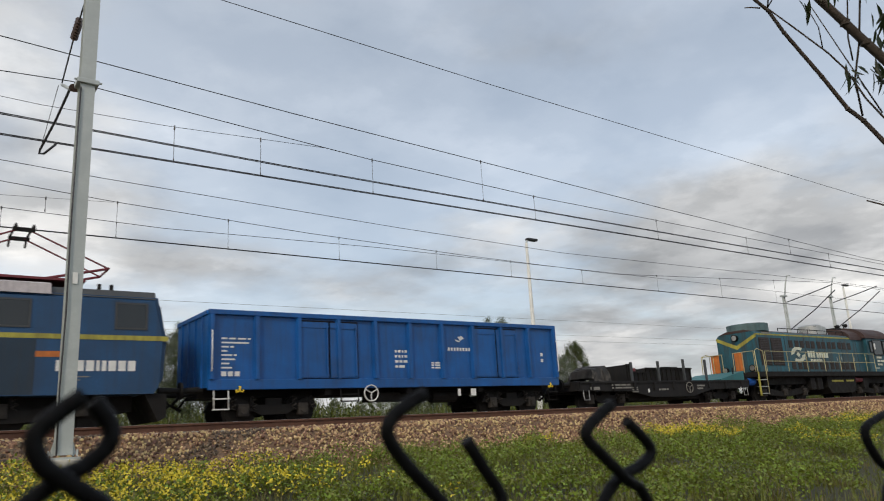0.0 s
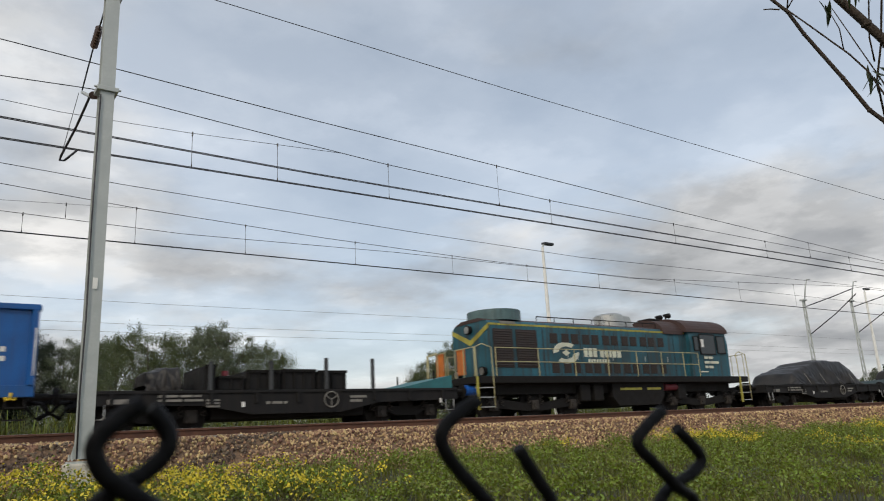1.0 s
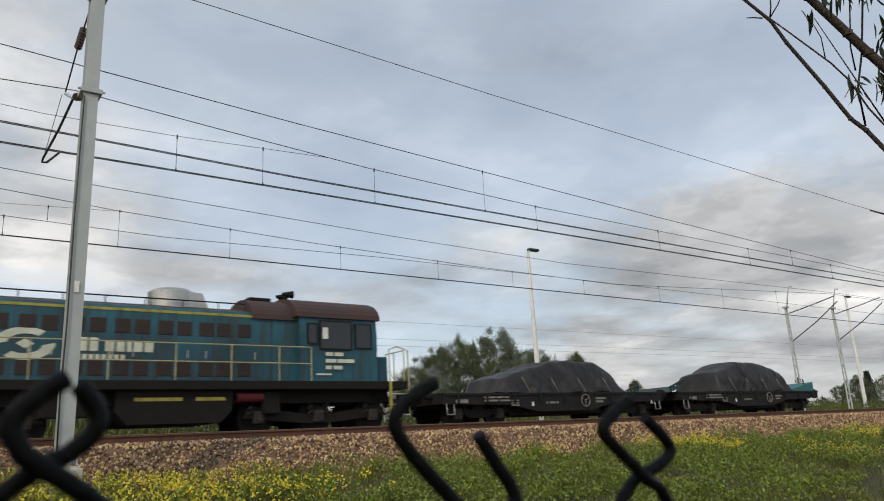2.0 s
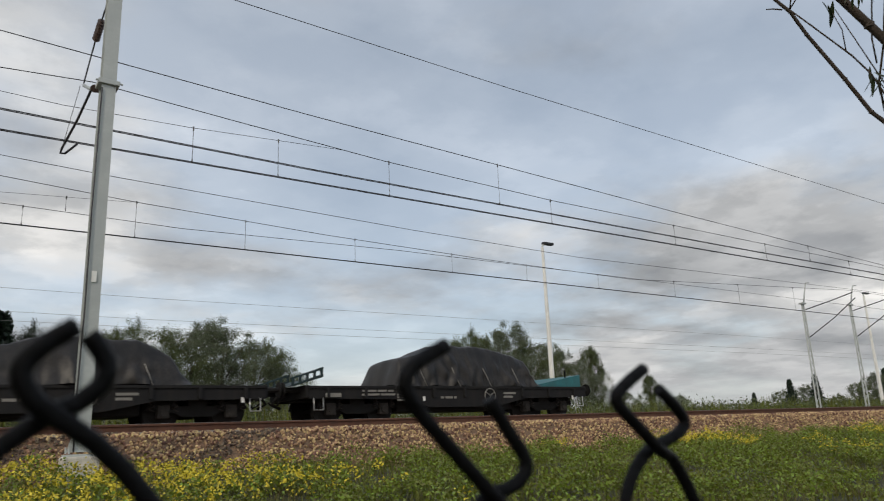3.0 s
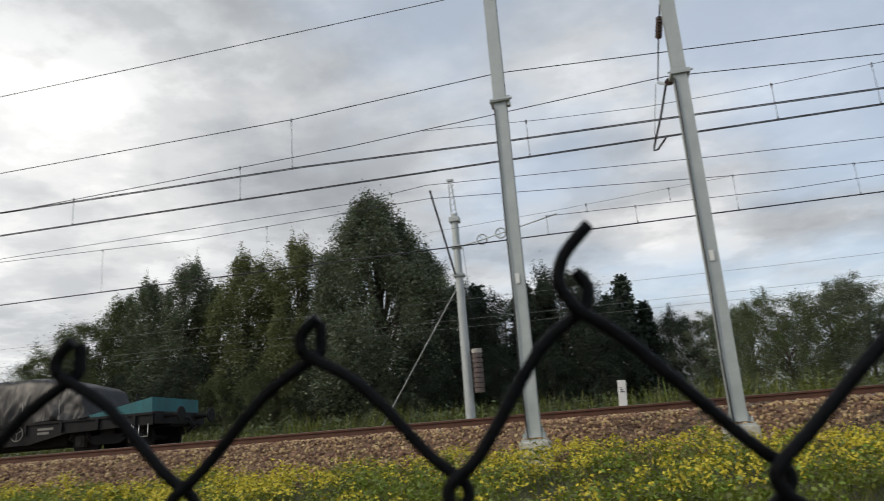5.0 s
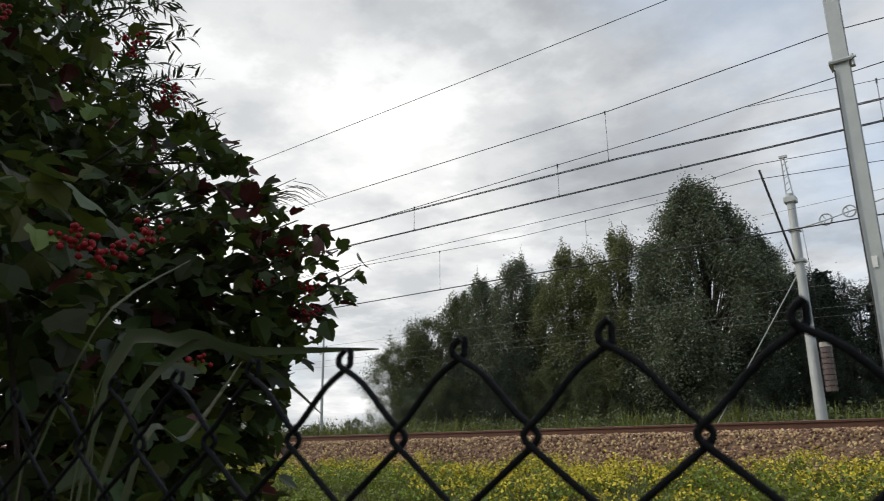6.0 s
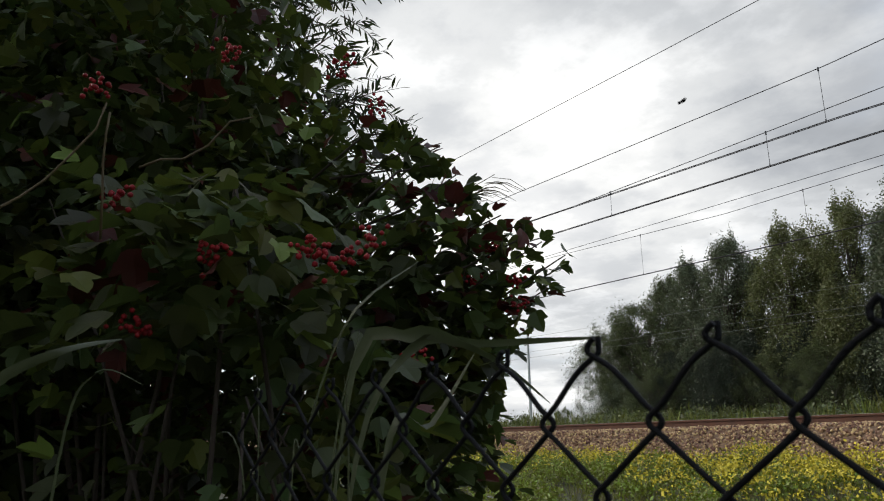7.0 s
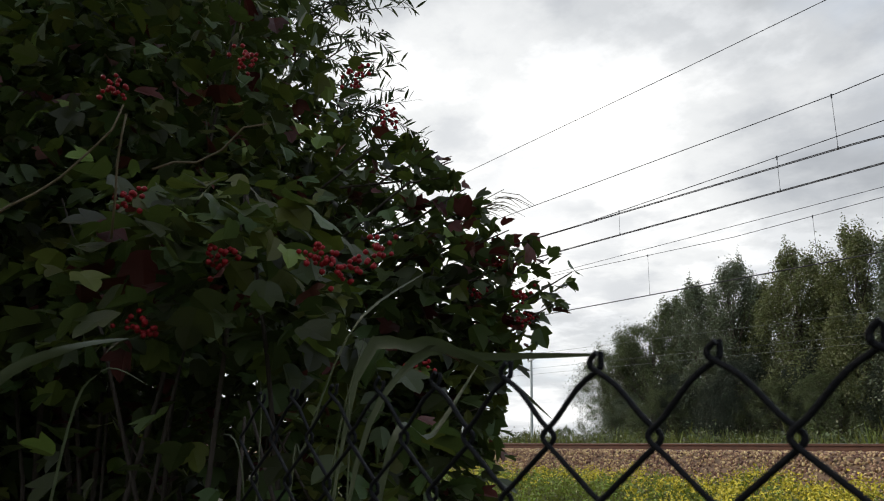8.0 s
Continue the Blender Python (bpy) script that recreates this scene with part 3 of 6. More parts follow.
def bars(parent, x, y, z, rows, material, h=0.09, gap=0.05, name="lettering", seed=1):
    """Unreadable or withheld writing: rows of short bars on the side that faces -y. rows: widths of the words."""
    rng = random.Random(seed)
    bm = B()
    for k, words in enumerate(rows):
        cx = x
        for w in words:
            box(bm, cx, cx + w, y - 0.004, y, z - k * (h + gap) - h, z - k * (h + gap))
            cx += w + 0.05
    return part(name, bm, material, parent, "plain bars of painted writing")


def ring_part(parent, name, c, radius, thick, material, spokes=3):
    bm = B()
    pts = [(c[0] + radius * math.cos(a), c[1], c[2] + radius * math.sin(a)) for a in (2 * math.pi * k / 20 for k in range(21))]
    tube(bm, pts, thick, 6)
    for k in range(spokes):
        a = 2 * math.pi * k / spokes + 0.5
        rod(bm, c, (c[0] + radius * math.cos(a), c[1], c[2] + radius * math.sin(a)), thick * 0.8, seg=5)
    return part(name, bm, material, parent)


def wheelset(owner, x, r=0.46):
    """An axle with two wheels, turning in its thing's space."""
    bm = B()
    rod(bm, (0, -0.9, 0), (0, 0.9, 0), 0.08, seg=8)
    for s in (-1, 1):
        rod(bm, (0, s * 0.68, 0), (0, s * 0.72, 0), r + 0.03, seg=24)
        rod(bm, (0, s * 0.72, 0), (0, s * 0.82, 0), r, seg=24)
        rod(bm, (0, s * 0.82, 0), (0, s * 0.85, 0), r * 0.75, r * 0.4, 16)
        box(bm, -0.05, 0.05, s * 0.83 - 0.03, s * 0.83 + 0.03, -r * 0.7, r * 0.7)
    ob = part("wheelset", bm, GRIME, owner)
    ob.location = (x, 0, r)
    WHEELS.append((ob, x, r))
    return ob


def bogie(owner, x, axles, r=0.46):
    b = bmesh.new()
    span = axles[-1] - axles[0]
    for s in (-1, 1):
        prism(b, [(x + axles[0] - 0.45, 0.52), (x + axles[0] - 0.3, 0.85), (x - 0.5, 0.62), (x + 0.5, 0.62), (x + axles[-1] + 0.3, 0.85), (x + axles[-1] + 0.45, 0.52), (x + axles[-1] - 0.3, 0.45), (x + 0.4, 0.34), (x - 0.4, 0.34), (x + axles[0] + 0.3, 0.45)], s * 1.0 - 0.06, s * 1.0 + 0.06)
        for a in axles:
            for q in (-0.24, 0.24):
                rod(b, (x + a + q, s * 1.04, r + 0.1), (x + a + q, s * 1.04, r + 0.36), 0.07, seg=8)
    box(b, x - 0.25, x + 0.25, -1.05, 1.05, 0.45, 0.8)
    frame_part = part("bogie_frame", b, GRIME, owner)
    for a in axles:
        for s in (-1, 1):
            b = bmesh.new()
            box(b, x + a - 0.16, x + a + 0.16, s * 1.03 - 0.09, s * 1.03 + 0.09, r - 0.15, r + 0.19, 0.03)
            rod(b, (x + a, s * 1.0, r), (x + a, s * 1.16, r), 0.1, seg=10)
            part("axle_box", b, LITGEAR, frame_part, "axle box in a lighter grey-brown that imitates light on it")
            for q in (-0.3, 0.3):
                b = bmesh.new()
                tube(b, [(x + a + q + 0.06 * math.cos(g), s * 1.12 + 0.06 * math.sin(g), r + 0.02 + 0.024 * g) for g in np.arange(0, 15.8, 0.8)], 0.014, 5)
                part("coil_spring", b, LITGEAR, frame_part)
    for a in axles:
        wheelset(owner, x + a, r)


def couplers(owner, length, z=1.05):
    for end, s in ((0, -1), (length, 1)):
        for side in (-0.875, 0.875):
            bm = B()
            rod(bm, (end, side, z), (end + s * 0.4, side, z), 0.10, 0.08, 10)
            rod(bm, (end + s * 0.4, side, z), (end + s * 0.58, side, z), 0.07, seg=10)
            rod(bm, (end + s * 0.58, side, z), (end + s * 0.62, side, z), 0.23, 0.22, 14)
            part("buffer", bm, GRIME, owner)
        bm = B()
        tube(bm, [(end, 0, z - 0.05), (end + s * 0.35, 0, z - 0.1), (end + s * 0.55, 0, z - 0.35), (end + s * 0.3, 0, z - 0.5)], 0.05)
        tube(bm, [(end, 0.4, z - 0.1), (end + s * 0.3, 0.4, z - 0.45), (end + s * 0.55, 0.3, z - 0.3)], 0.03)
        part("screw_coupling", bm, GRIME, owner)


def gondola():
    w = thing("open_wagon", "bright blue steel open freight wagon with ribbed sides", "freight wagon", "train")
    length, y = 13.0, 1.42
    for s in (-1, 1):
        bm = B()
        box(bm, 0.0, length, s * (y - 0.06) - 0.004, s * (y - 0.06) + 0.004, 1.2, 3.12)
        part("side_wall", bm, BLUE, w)
        bm = B()
        box(bm, -0.04, length + 0.04, s * (y - 0.02) - 0.06, s * (y - 0.02) + 0.06, 3.08, 3.22, 0.02)
        part("top_rail", bm, BLUE, w)
        bm = B()
        box(bm, -0.02, length + 0.02, s * (y - 0.05) - 0.06, s * (y - 0.05) + 0.06, 1.02, 1.3, 0.015)
        part("bottom_sill", bm, BLUE, w)
        for k in range(11):
            x = 0.06 + k * (length - 0.12) / 10
            bm = B()
            prism(bm, [(x - 0.09, s * (y - 0.055)), (x - 0.05, s * (y + 0.075)), (x + 0.05, s * (y + 0.075)), (x + 0.09, s * (y - 0.055))], 1.3, 3.08)
            for v in bm.verts:
                v.co = Vector((v.co.x, v.co.z, v.co.y))
            bmesh.ops.recalc_face_normals(bm, faces=bm.faces)
            part("rib", bm, BLUE, w)
        for x0 in (2.65, 9.15):
            bm = B()
            box(bm, x0 - 0.03, x0 + 1.97, s * (y - 0.045) - 0.006, s * (y - 0.045) + 0.006, 1.3, 3.03)
            part("door_gap", bm, GRIME, w)
            for leaf in (0, 0.98):
                bm = B()
                box(bm, x0 + leaf + 0.02, x0 + leaf + 0.94, s * (y - 0.01) - 0.02, s * (y - 0.01) + 0.02, 1.32, 2.98, 0.01)
                for zz in (1.4, 2.84):
                    box(bm, x0 + leaf + 0.02, x0 + leaf + 0.94, s * (y + 0.015) - 0.015, s * (y + 0.015) + 0.015, zz - 0.04, zz + 0.04)
                door = part("door", bm, BLUE, w)
                bm = B()
                rod(bm, (x0 + leaf + 0.88, s * (y + 0.05), 1.4), (x0 + leaf + 0.88, s * (y + 0.05), 2.85), 0.018, seg=6)
                part("lock_bar", bm, BLUE, door)
    for x in (0.0, length):
        bm = B()
        box(bm, x - 0.03, x + 0.03, -y + 0.06, y - 0.06, 1.1, 3.15)
        wall = part("end_wall", bm, BLUE, w)
        for yy in (-0.9, -0.3, 0.3, 0.9):
            bm = B()
            box(bm, x - 0.07, x + 0.07, yy - 0.05, yy + 0.05, 1.1, 3.08)
            part("end_post", bm, BLUE, wall)
        bm = B()
        box(bm, x - 0.07, x + 0.07, -y + 0.06, y - 0.06, 3.09, 3.2)
        part("end_rail", bm, BLUE, wall)
    bm = B()
    box(bm, 0.05, length - 0.05, -1.3, 1.3, 1.1, 1.18)
    box(bm, 0.0, length, -0.5, 0.5, 0.85, 1.1)
    for x in (3.6, 6.5, 9.4):
        box(bm, x - 0.1, x + 0.1, -1.3, 1.3, 0.85, 1.1)
    box(bm, 5.2, 7.4, -0.9, -0.5, 0.62, 0.9)
    rod(bm, (7.7, -0.7, 0.75), (8.7, -0.7, 0.75), 0.2, seg=12)
    part("underframe", bm, GRIME, w)
    for x in (0.35, 12.65):
        bm = B()
        for dx in (-0.2, 0.2):
            tube(bm, [(x + dx, -1.38, 1.05), (x + dx, -1.42, 0.5)], 0.018)
        for z in (0.5, 0.78):
            box(bm, x - 0.22, x + 0.22, -1.47, -1.35, z - 0.015, z + 0.015)
        part("step", bm, WHITE if x < 1 else GRIME, w, "small iron corner step")
    bm = B()
    for dx in (0, 0.6):
        rod(bm, (4.0 + dx, -1.36, 0.62), (4.0 + dx, -1.36, 1.05), 0.02, seg=6)
    rod(bm, (4.0, -1.36, 0.64), (4.6, -1.36, 0.64), 0.02, seg=6)
    rod(bm, (4.0, -1.36, 0.84), (4.6, -1.36, 0.84), 0.02, seg=6)
    part("ladder", bm, GRIME, w)
    for x, z in ((0.04, 1.5), (length - 0.04, 1.5)):
        bm = B()
        tube(bm, [(x, -1.46, z), (x, -1.54, z + 0.05), (x, -1.54, z + 1.1), (x, -1.46, z + 1.15)], 0.018)
        part("grab_rail", bm, WHITE, w, "white painted grab rail")
    ring_part(w, "handbrake_wheel", (5.0, -1.45, 0.86), 0.24, 0.02, WHITE)
    for x in (0.85, 12.55):
        bm = B()
        tube(bm, [(x, -1.46, 1.12), (x, -1.46, 0.98), (x - 0.09, -1.46, 0.95), (x - 0.1, -1.46, 1.02)], 0.032)
        tube(bm, [(x, -1.46, 0.98), (x + 0.09, -1.46, 0.95), (x + 0.1, -1.46, 1.02)], 0.022)
        part("tow_hook_mark", bm, ANCHOR, w, "yellow anchor-shaped tow hook mark")
    yy = -(y - 0.05)
    bars(w, 0.35, yy, 2.45, [(0.16, 0.2, 0.24, 0.08), (0.78,), (0.2, 0.1), (0.16,), (0.3, 0.08), (0.38,), (0.22,), (0.3,)], WHITE, 0.045, 0.07)
    bars(w, 0.35, yy, 1.52, [(0.14, 0.14, 0.14)], WHITE, 0.13, 0.03)
    bars(w, 5.95, yy, 2.2, [(0.07, 0.1, 0.05, 0.12, 0.1), (0.08, 0.08, 0.05, 0.13, 0.12), (0.12, 0.1, 0.15, 0.06), (0.1, 0.2)], WHITE, 0.08, 0.08)
    bars(w, 7.35, yy, 1.83, [(0.1, 0.2), (0.1, 0.2), (0.1, 0.2)], WHITE, 0.05, 0.03)
    bars(w, 8.05, yy, 2.32, [(0.08, 0.07, 0.07, 0.08, 0.07, 0.07, 0.08, 0.08)], WHITE, 0.11, 0.03)
    bars(w, 12.25, yy, 2.2, [(0.12,), (0.12,)], WHITE, 0.12, 0.1)
    bars(w, 8.3, -1.425, 1.2, [(0.3,)], WHITE, 0.1, 0.1)
    bm = B()
    for s in (-1, 1):
        prism(bm, [(8.55 + s * 0.02, 2.55), (8.55 + s * 0.2, 2.62 + s * 0.02), (8.55 + s * 0.1, 2.62 + 0.1 * s), (8.55 - s * 0.06, 2.6 + 0.08 * s)], yy - 0.004, yy)
    part("emblem", bm, WHITE, w, "small white two-leaf emblem")
    for x, wd in ((8.9, 0.22), (8.35, 0.12)):
        bm = B()
        box(bm, x, x + wd, -1.4, -1.39, 0.72, 0.95)
        part("label_holder", bm, WHITE, w, "white label plate")
    couplers(w, length)
    bogie(w, 2.0, (-0.9, 0.9))
    bogie(w, 11.0, (-0.9, 0.9))
    return w


def flat_wagon():
    w = thing("flat_wagon", "dark grimy flat wagon with deep fish-bellied side beams", "flat wagon", "train")
    length = 11.1
    for s in (-1, 1):
        bm = B()
        prism(bm, [(0, 1.12), (length, 1.12), (length, 0.78), (length - 2.9, 0.74), (length - 4.2, 0.48), (4.2, 0.48), (2.9, 0.74), (0, 0.78)], s * 1.38 - 0.03, s * 1.38 + 0.03)
        beam = part("side_beam", bm, DECKGREY, w)
        bm = B()
        box(bm, -0.02, length + 0.02, s * 1.42 - 0.03, s * 1.42 + 0.03, 1.06, 1.14, 0.01)
        for k in range(9):
            box(bm, 0.6 + 1.24 * k - 0.05, 0.6 + 1.24 * k + 0.05, s * 1.43 - 0.05, s * 1.43 + 0.05, 0.78, 1.08, 0.01)
        part("stake_pocket_rail", bm, DECKGREY, beam)
    bm = B()
    box(bm, 0.05, length - 0.05, -1.34, 1.34, 1.05, 1.13)
    box(bm, 0.0, length, -0.45, 0.45, 0.75, 1.05)
    rod(bm, (4.6, -0.8, 0.68), (5.8, -0.8, 0.68), 0.19, seg=12)
    # dark block added between the bogies, standing in for the shade under the deck
    box(bm, 3.2, 7.9, -0.95, 0.95, 0.38, 0.8, 0.05)
    part("deck", bm, GRIME, w)
    for x in (0.0, length):
        bm = B()
        box(bm, x - 0.08, x + 0.08, -1.36, 1.36, 0.8, 1.16, 0.02)
        part("headstock", bm, DECKGREY, w)
    ring_part(w, "handbrake_wheel", (6.55, -1.5, 0.84), 0.22, 0.018, FADED)
    bars(w, 1.7, -1.46, 1.02, [(0.5, 0.3, 0.2), (0.6, 0.5)], FADED, 0.06, 0.05)
    bars(w, 2.95, -1.41, 0.9, [(0.35,), (0.35,), (0.35,)], FADED, 0.05, 0.03)
    bars(w, 4.6, -1.41, 0.82, [(0.12, 0.3, 0.1)], FADED, 0.07, 0.05)
    bars(w, 7.2, -1.41, 0.95, [(0.55,), (0.4,)], FADED, 0.07, 0.05)
    bars(w, 0.5, -1.46, 0.93, [(0.5,)], FADED, 0.12, 0.05)
    for x in (3.9, 10.4):
        bm = B()
        box(bm, x, x + 0.09, -1.425, -1.415, 0.68, 0.82)
        part("label_holder", bm, WHITE, w, "white label plate")
    for x in (0.3, length - 0.3):
        bm = B()
        tube(bm, [(x - 0.15, -1.4, 0.8), (x - 0.15, -1.42, 0.45), (x + 0.15, -1.42, 0.45), (x + 0.15, -1.4, 0.8)], 0.018)
        part("step", bm, CHROME, w, "bent iron corner step")
    couplers(w, length)
    bogie(w, 1.75, (-0.9, 0.9))
    bogie(w, length - 1.75, (-0.9, 0.9))
    return w


def flap(x0, x1, lean, name="end_ramp"):
    """A teal hinged loading flap lying tilted on the deck end."""
    f = thing(name, "teal painted steel loading ramp tilted on the wagon's deck", "loading ramp", "train loads")
    bm = B()
    prism(bm, [(0, 1.14), (x1 - x0, 1.14), (x1 - x0, 1.14 + lean), (0, 1.2)], -1.3, 1.3)
    part("ramp_plate", bm, TEALFLAP, f)
    for y in (-1.15, 1.15):
        bm = B()
        rod(bm, (x1 - x0 - 0.6, y, 1.2), (x1 - x0 - 0.6, y, 1.3 + lean), 0.03)
        box(bm, x1 - x0 - 0.7, x1 - x0 - 0.5, y - 0.05, y + 0.05, 1.14, 1.24)
        part("latch", bm, DECKGREY, f)
    return f


def tarp_load(x0, length, height, seed, shape, ropes=4, width=1.0):
    """A crumpled tarpaulin over a large load. shape: (share of the length, share of the height) along its ridge."""
    rng = random.Random(seed)
    nx, ny = 90, 44
    verts = []
    for i in range(nx + 1):
        u = i / nx
        ridge = height * float(np.interp(u, [p[0] for p in shape], [p[1] for p in shape]))
        for j in range(ny + 1):
            v = 2 * j / ny - 1
            a = abs(v)
            drop = 0.0 if a < 0.42 else (a - 0.42) / 0.58
            yy = math.copysign(min(a, 0.42) / 0.42 * 0.95 + 0.36 * drop ** 0.8, v)
            z = ridge * (1 - 0.05 * (min(a, 0.42) / 0.42) ** 2 - 0.95 * drop ** 1.1)
            hem = 0.08 * noise.noise((u * 6, v * 2, seed + 9))
            fold = 0.30 * noise.noise((u * 9 + 1.8 * z, v * 1.1, seed)) + 0.15 * noise.noise((u * 24 - 2 * z, v * 2.2, seed + 3)) + 0.07 * noise.noise((u * 60, v * 7 + z * 3, seed + 4)) + 0.12 * noise.noise((u * 42 + v * 2, v * 0.7, seed + 6))
            crease = 0.42 * abs(noise.noise((u * 13 + z * 0.9 * math.sin(u * 5), 0.4 * v, seed + 5)))
            verts.append((x0 + u * length + 0.07 * noise.noise((u * 8, v * 4, seed)), width * (yy * (1 + 0.12 * fold * drop) + math.copysign((fold + crease) * drop * 0.8, v)), 1.15 + max(-0.02, z + (hem if drop > 0.8 else 0) + 0.25 * fold * (1 - drop) * (ridge / height))))
    w = ny + 1
    faces = [(i * w + j, i * w + j + 1, (i + 1) * w + j + 1, (i + 1) * w + j) for i in range(nx) for j in range(ny)]
    t = thing("covered_load", "bulky load under a crumpled grey-brown tarpaulin", "covered load", "train loads")
    ob = raw("tarpaulin", verts, faces, TARP, t)
    for p in ob.data.polygons:
        p.use_smooth = True
    for k in range(ropes):
        bm = B()
        xx = x0 + length * (0.15 + 0.22 * k)
        tube(bm, [(xx, -1.25, 1.15 + 0.42 * height), (xx + 0.12, -1.38, 1.35), (xx + 0.2, -1.44, 1.12)], 0.012)
        part("lashing_rope", bm, FADED, t)
    return t


def diesel():
    """The green-blue road switcher: a long hood, a cab, walkways with rails."""
    d = thing("diesel_locomotive", "weathered teal diesel locomotive with side walkways and brown roof", "locomotive", "train")
    bm = B()
    box(bm, 0, 15.3, -1.5, 1.5, 1.28, 1.52, 0.02)
    box(bm, 0.2, 15.1, -0.6, 0.6, 0.95, 1.28)
    # filler box, added to stop light passing between frame and bogies
    box(bm, 1.1, 14.2, -1.05, 1.05, 0.92, 1.28)
    for x in (5.0, 5.7, 10.6):
        box(bm, x, x + 0.5, -1.3, -1.0, 0.62, 1.22, 0.04)
    part("main_frame", bm, GRIME, d)
    sec = [(-1.1, 1.52), (-1.1, 3.35), (-0.98, 3.52), (-0.5, 3.66), (0.5, 3.66), (0.98, 3.52), (1.1, 3.35), (1.1, 1.52)]
    bm = B()
    prism(bm, sec, 1.0, 11.7, axis="x")
    part("hood", bm, TEAL, d)
    bm = B()
    prism(bm, [(-0.9, 3.545), (-0.5, 3.668), (0.5, 3.668), (0.9, 3.545)], 0.98, 11.7, axis="x")
    part("hood_roof", bm, ROOFBROWN, d)
    bm = B()
    box(bm, 0.995, 11.7, -1.112, -1.1, 3.35, 3.42)
    box(bm, 0.995, 11.7, 1.1, 1.112, 3.35, 3.42)
    part("side_stripe", bm, YELLOW, d, "faded yellow roof-line stripe")
    bm = B()
    for s in (-1, 1):
        prism(bm, [(s * 1.1, 3.42), (s * 1.1, 3.25), (0, 2.72), (0, 2.92)], 0.985, 0.997, axis="x")
    part("nose_chevron", bm, YELLOW, d, "yellow V on the nose")
    for y in (-0.75, 0.0, 0.75):
        bm = B()
        rod(bm, (1.0, y, 3.3 if y == 0 else 1.75), (0.84, y, 3.3 if y == 0 else 1.75), 0.15, 0.17, 16)
        lamp = part("headlight", bm, GRIME, d)
        bm = B()
        rod(bm, (0.835, y, 3.3 if y == 0 else 1.75), (0.825, y, 3.3 if y == 0 else 1.75), 0.13, seg=16)
        part("lens", bm, CHROME, lamp, "clear headlight lens")
    for y in (-0.55, 0.75):
        bm = B()
        box(bm, 0.1, 0.16, y - 0.22, y + 0.22, 1.62, 2.5, 0.02)
        part("end_panel", bm, ORANGE, d, "orange end panel on the front walkway")
    for x0, x1 in ((1.15, 2.05), (2.2, 3.2)):
        bm = B()
        box(bm, x0, x1, -1.125, -1.1, 1.85, 3.22, 0.006)
        grille = part("grille", bm, LOUVRE, d, "brown louvred radiator grille")
        bm = B()
        for k in range(15):
            z = 1.93 + 0.085 * k
            prism(bm, [(-1.126, z), (-1.15, z), (-1.126, z + 0.05)], x0 + 0.05, x1 - 0.05, axis="x")
        part("louvre", bm, LOUVRE, grille)
    for row, z in ((0, 2.95), (1, 1.85)):
        for k in range(12):
            x = 3.85 + 0.545 * k + (0.05 if k % 2 else 0)
            bm = B()
            box(bm, x, x + 0.38, -1.115, -1.1, z - 0.19, z + 0.19, 0.012)
            vent = part("vent", bm, LOUVRE, d, "small dark square side vent")
            bm = B()
            for q in range(4):
                box(bm, x + 0.04, x + 0.34, -1.122, -1.114, z - 0.15 + 0.08 * q, z - 0.11 + 0.08 * q)
            part("slat", bm, LOUVRE, vent)
    for x in (3.5, 5.4, 7.3, 9.2, 10.9):
        bm = B()
        box(bm, x - 0.012, x + 0.012, -1.108, -1.1, 1.55, 3.28)
        part("door_seam", bm, LOUVRE, d)
    for x in (4.7, 5.2, 6.6, 7.1, 8.5, 9.0, 10.4):
        bm = B()
        rod(bm, (x, -1.12, 2.15), (x, -1.12, 2.35), 0.014, seg=6)
        part("door_handle", bm, STEEL, d)
    # emblem and lettering as plain shapes
    bm = B()
    for s in (-1, 1):
        outer = [(4.62 + s * 0.66 * math.cos(radians(g)), 2.42 + s * 0.40 * math.sin(radians(g))) for g in range(185, 35, -15)]
        inner = [(4.62 + s * (0.40 * math.cos(radians(g)) + 0.02), 2.42 + s * (0.22 * math.sin(radians(g)) + 0.02)) for g in range(50, 180, 18)]
        prism(bm, outer + inner, -1.116, -1.104)
    prism(bm, [(4.42, 2.42), (4.62, 2.30), (4.82, 2.42), (4.62, 2.54)], -1.116, -1.104)
    part("emblem", bm, CREAM, d, "pale eye-shaped two-leaf emblem")
    bars(d, 5.55, -1.108, 2.62, [(0.2, 0.2, 0.2), ], CREAM, 0.34, 0.1)
    bars(d, 6.42, -1.108, 2.54, [(0.22, 0.2, 0.12, 0.22, 0.22)], CREAM, 0.26, 0.1)
    bars(d, 5.75, -1.108, 2.2, [(0.1, 0.1, 0.1, 0.1, 0.1, 0.1, 0.1, 0.1)], CREAM, 0.12, 0.1)
    # cab
    csec = [(-1.32, 1.52), (-1.36, 2.9), (-1.3, 3.45), (-0.95, 3.8), (0.95, 3.8), (1.3, 3.45), (1.36, 2.9), (1.32, 1.52)]
    bm = B()
    prism(bm, csec, 11.7, 14.3, axis="x")
    cab = part("cab", bm, TEAL, d)
    arc = [(1.38 * math.cos(radians(g)), 3.42 + 0.72 * math.sin(radians(g))) for g in range(0, 181, 12)]
    bm = B()
    prism(bm, arc, 11.55, 14.42, axis="x")
    prism(bm, [(y * 0.85, z - 0.1) for y, z in arc], 10.3, 11.56, axis="x")
    part("cab_roof", bm, ROOFBROWN, d, "arched sooty brown cab roof")
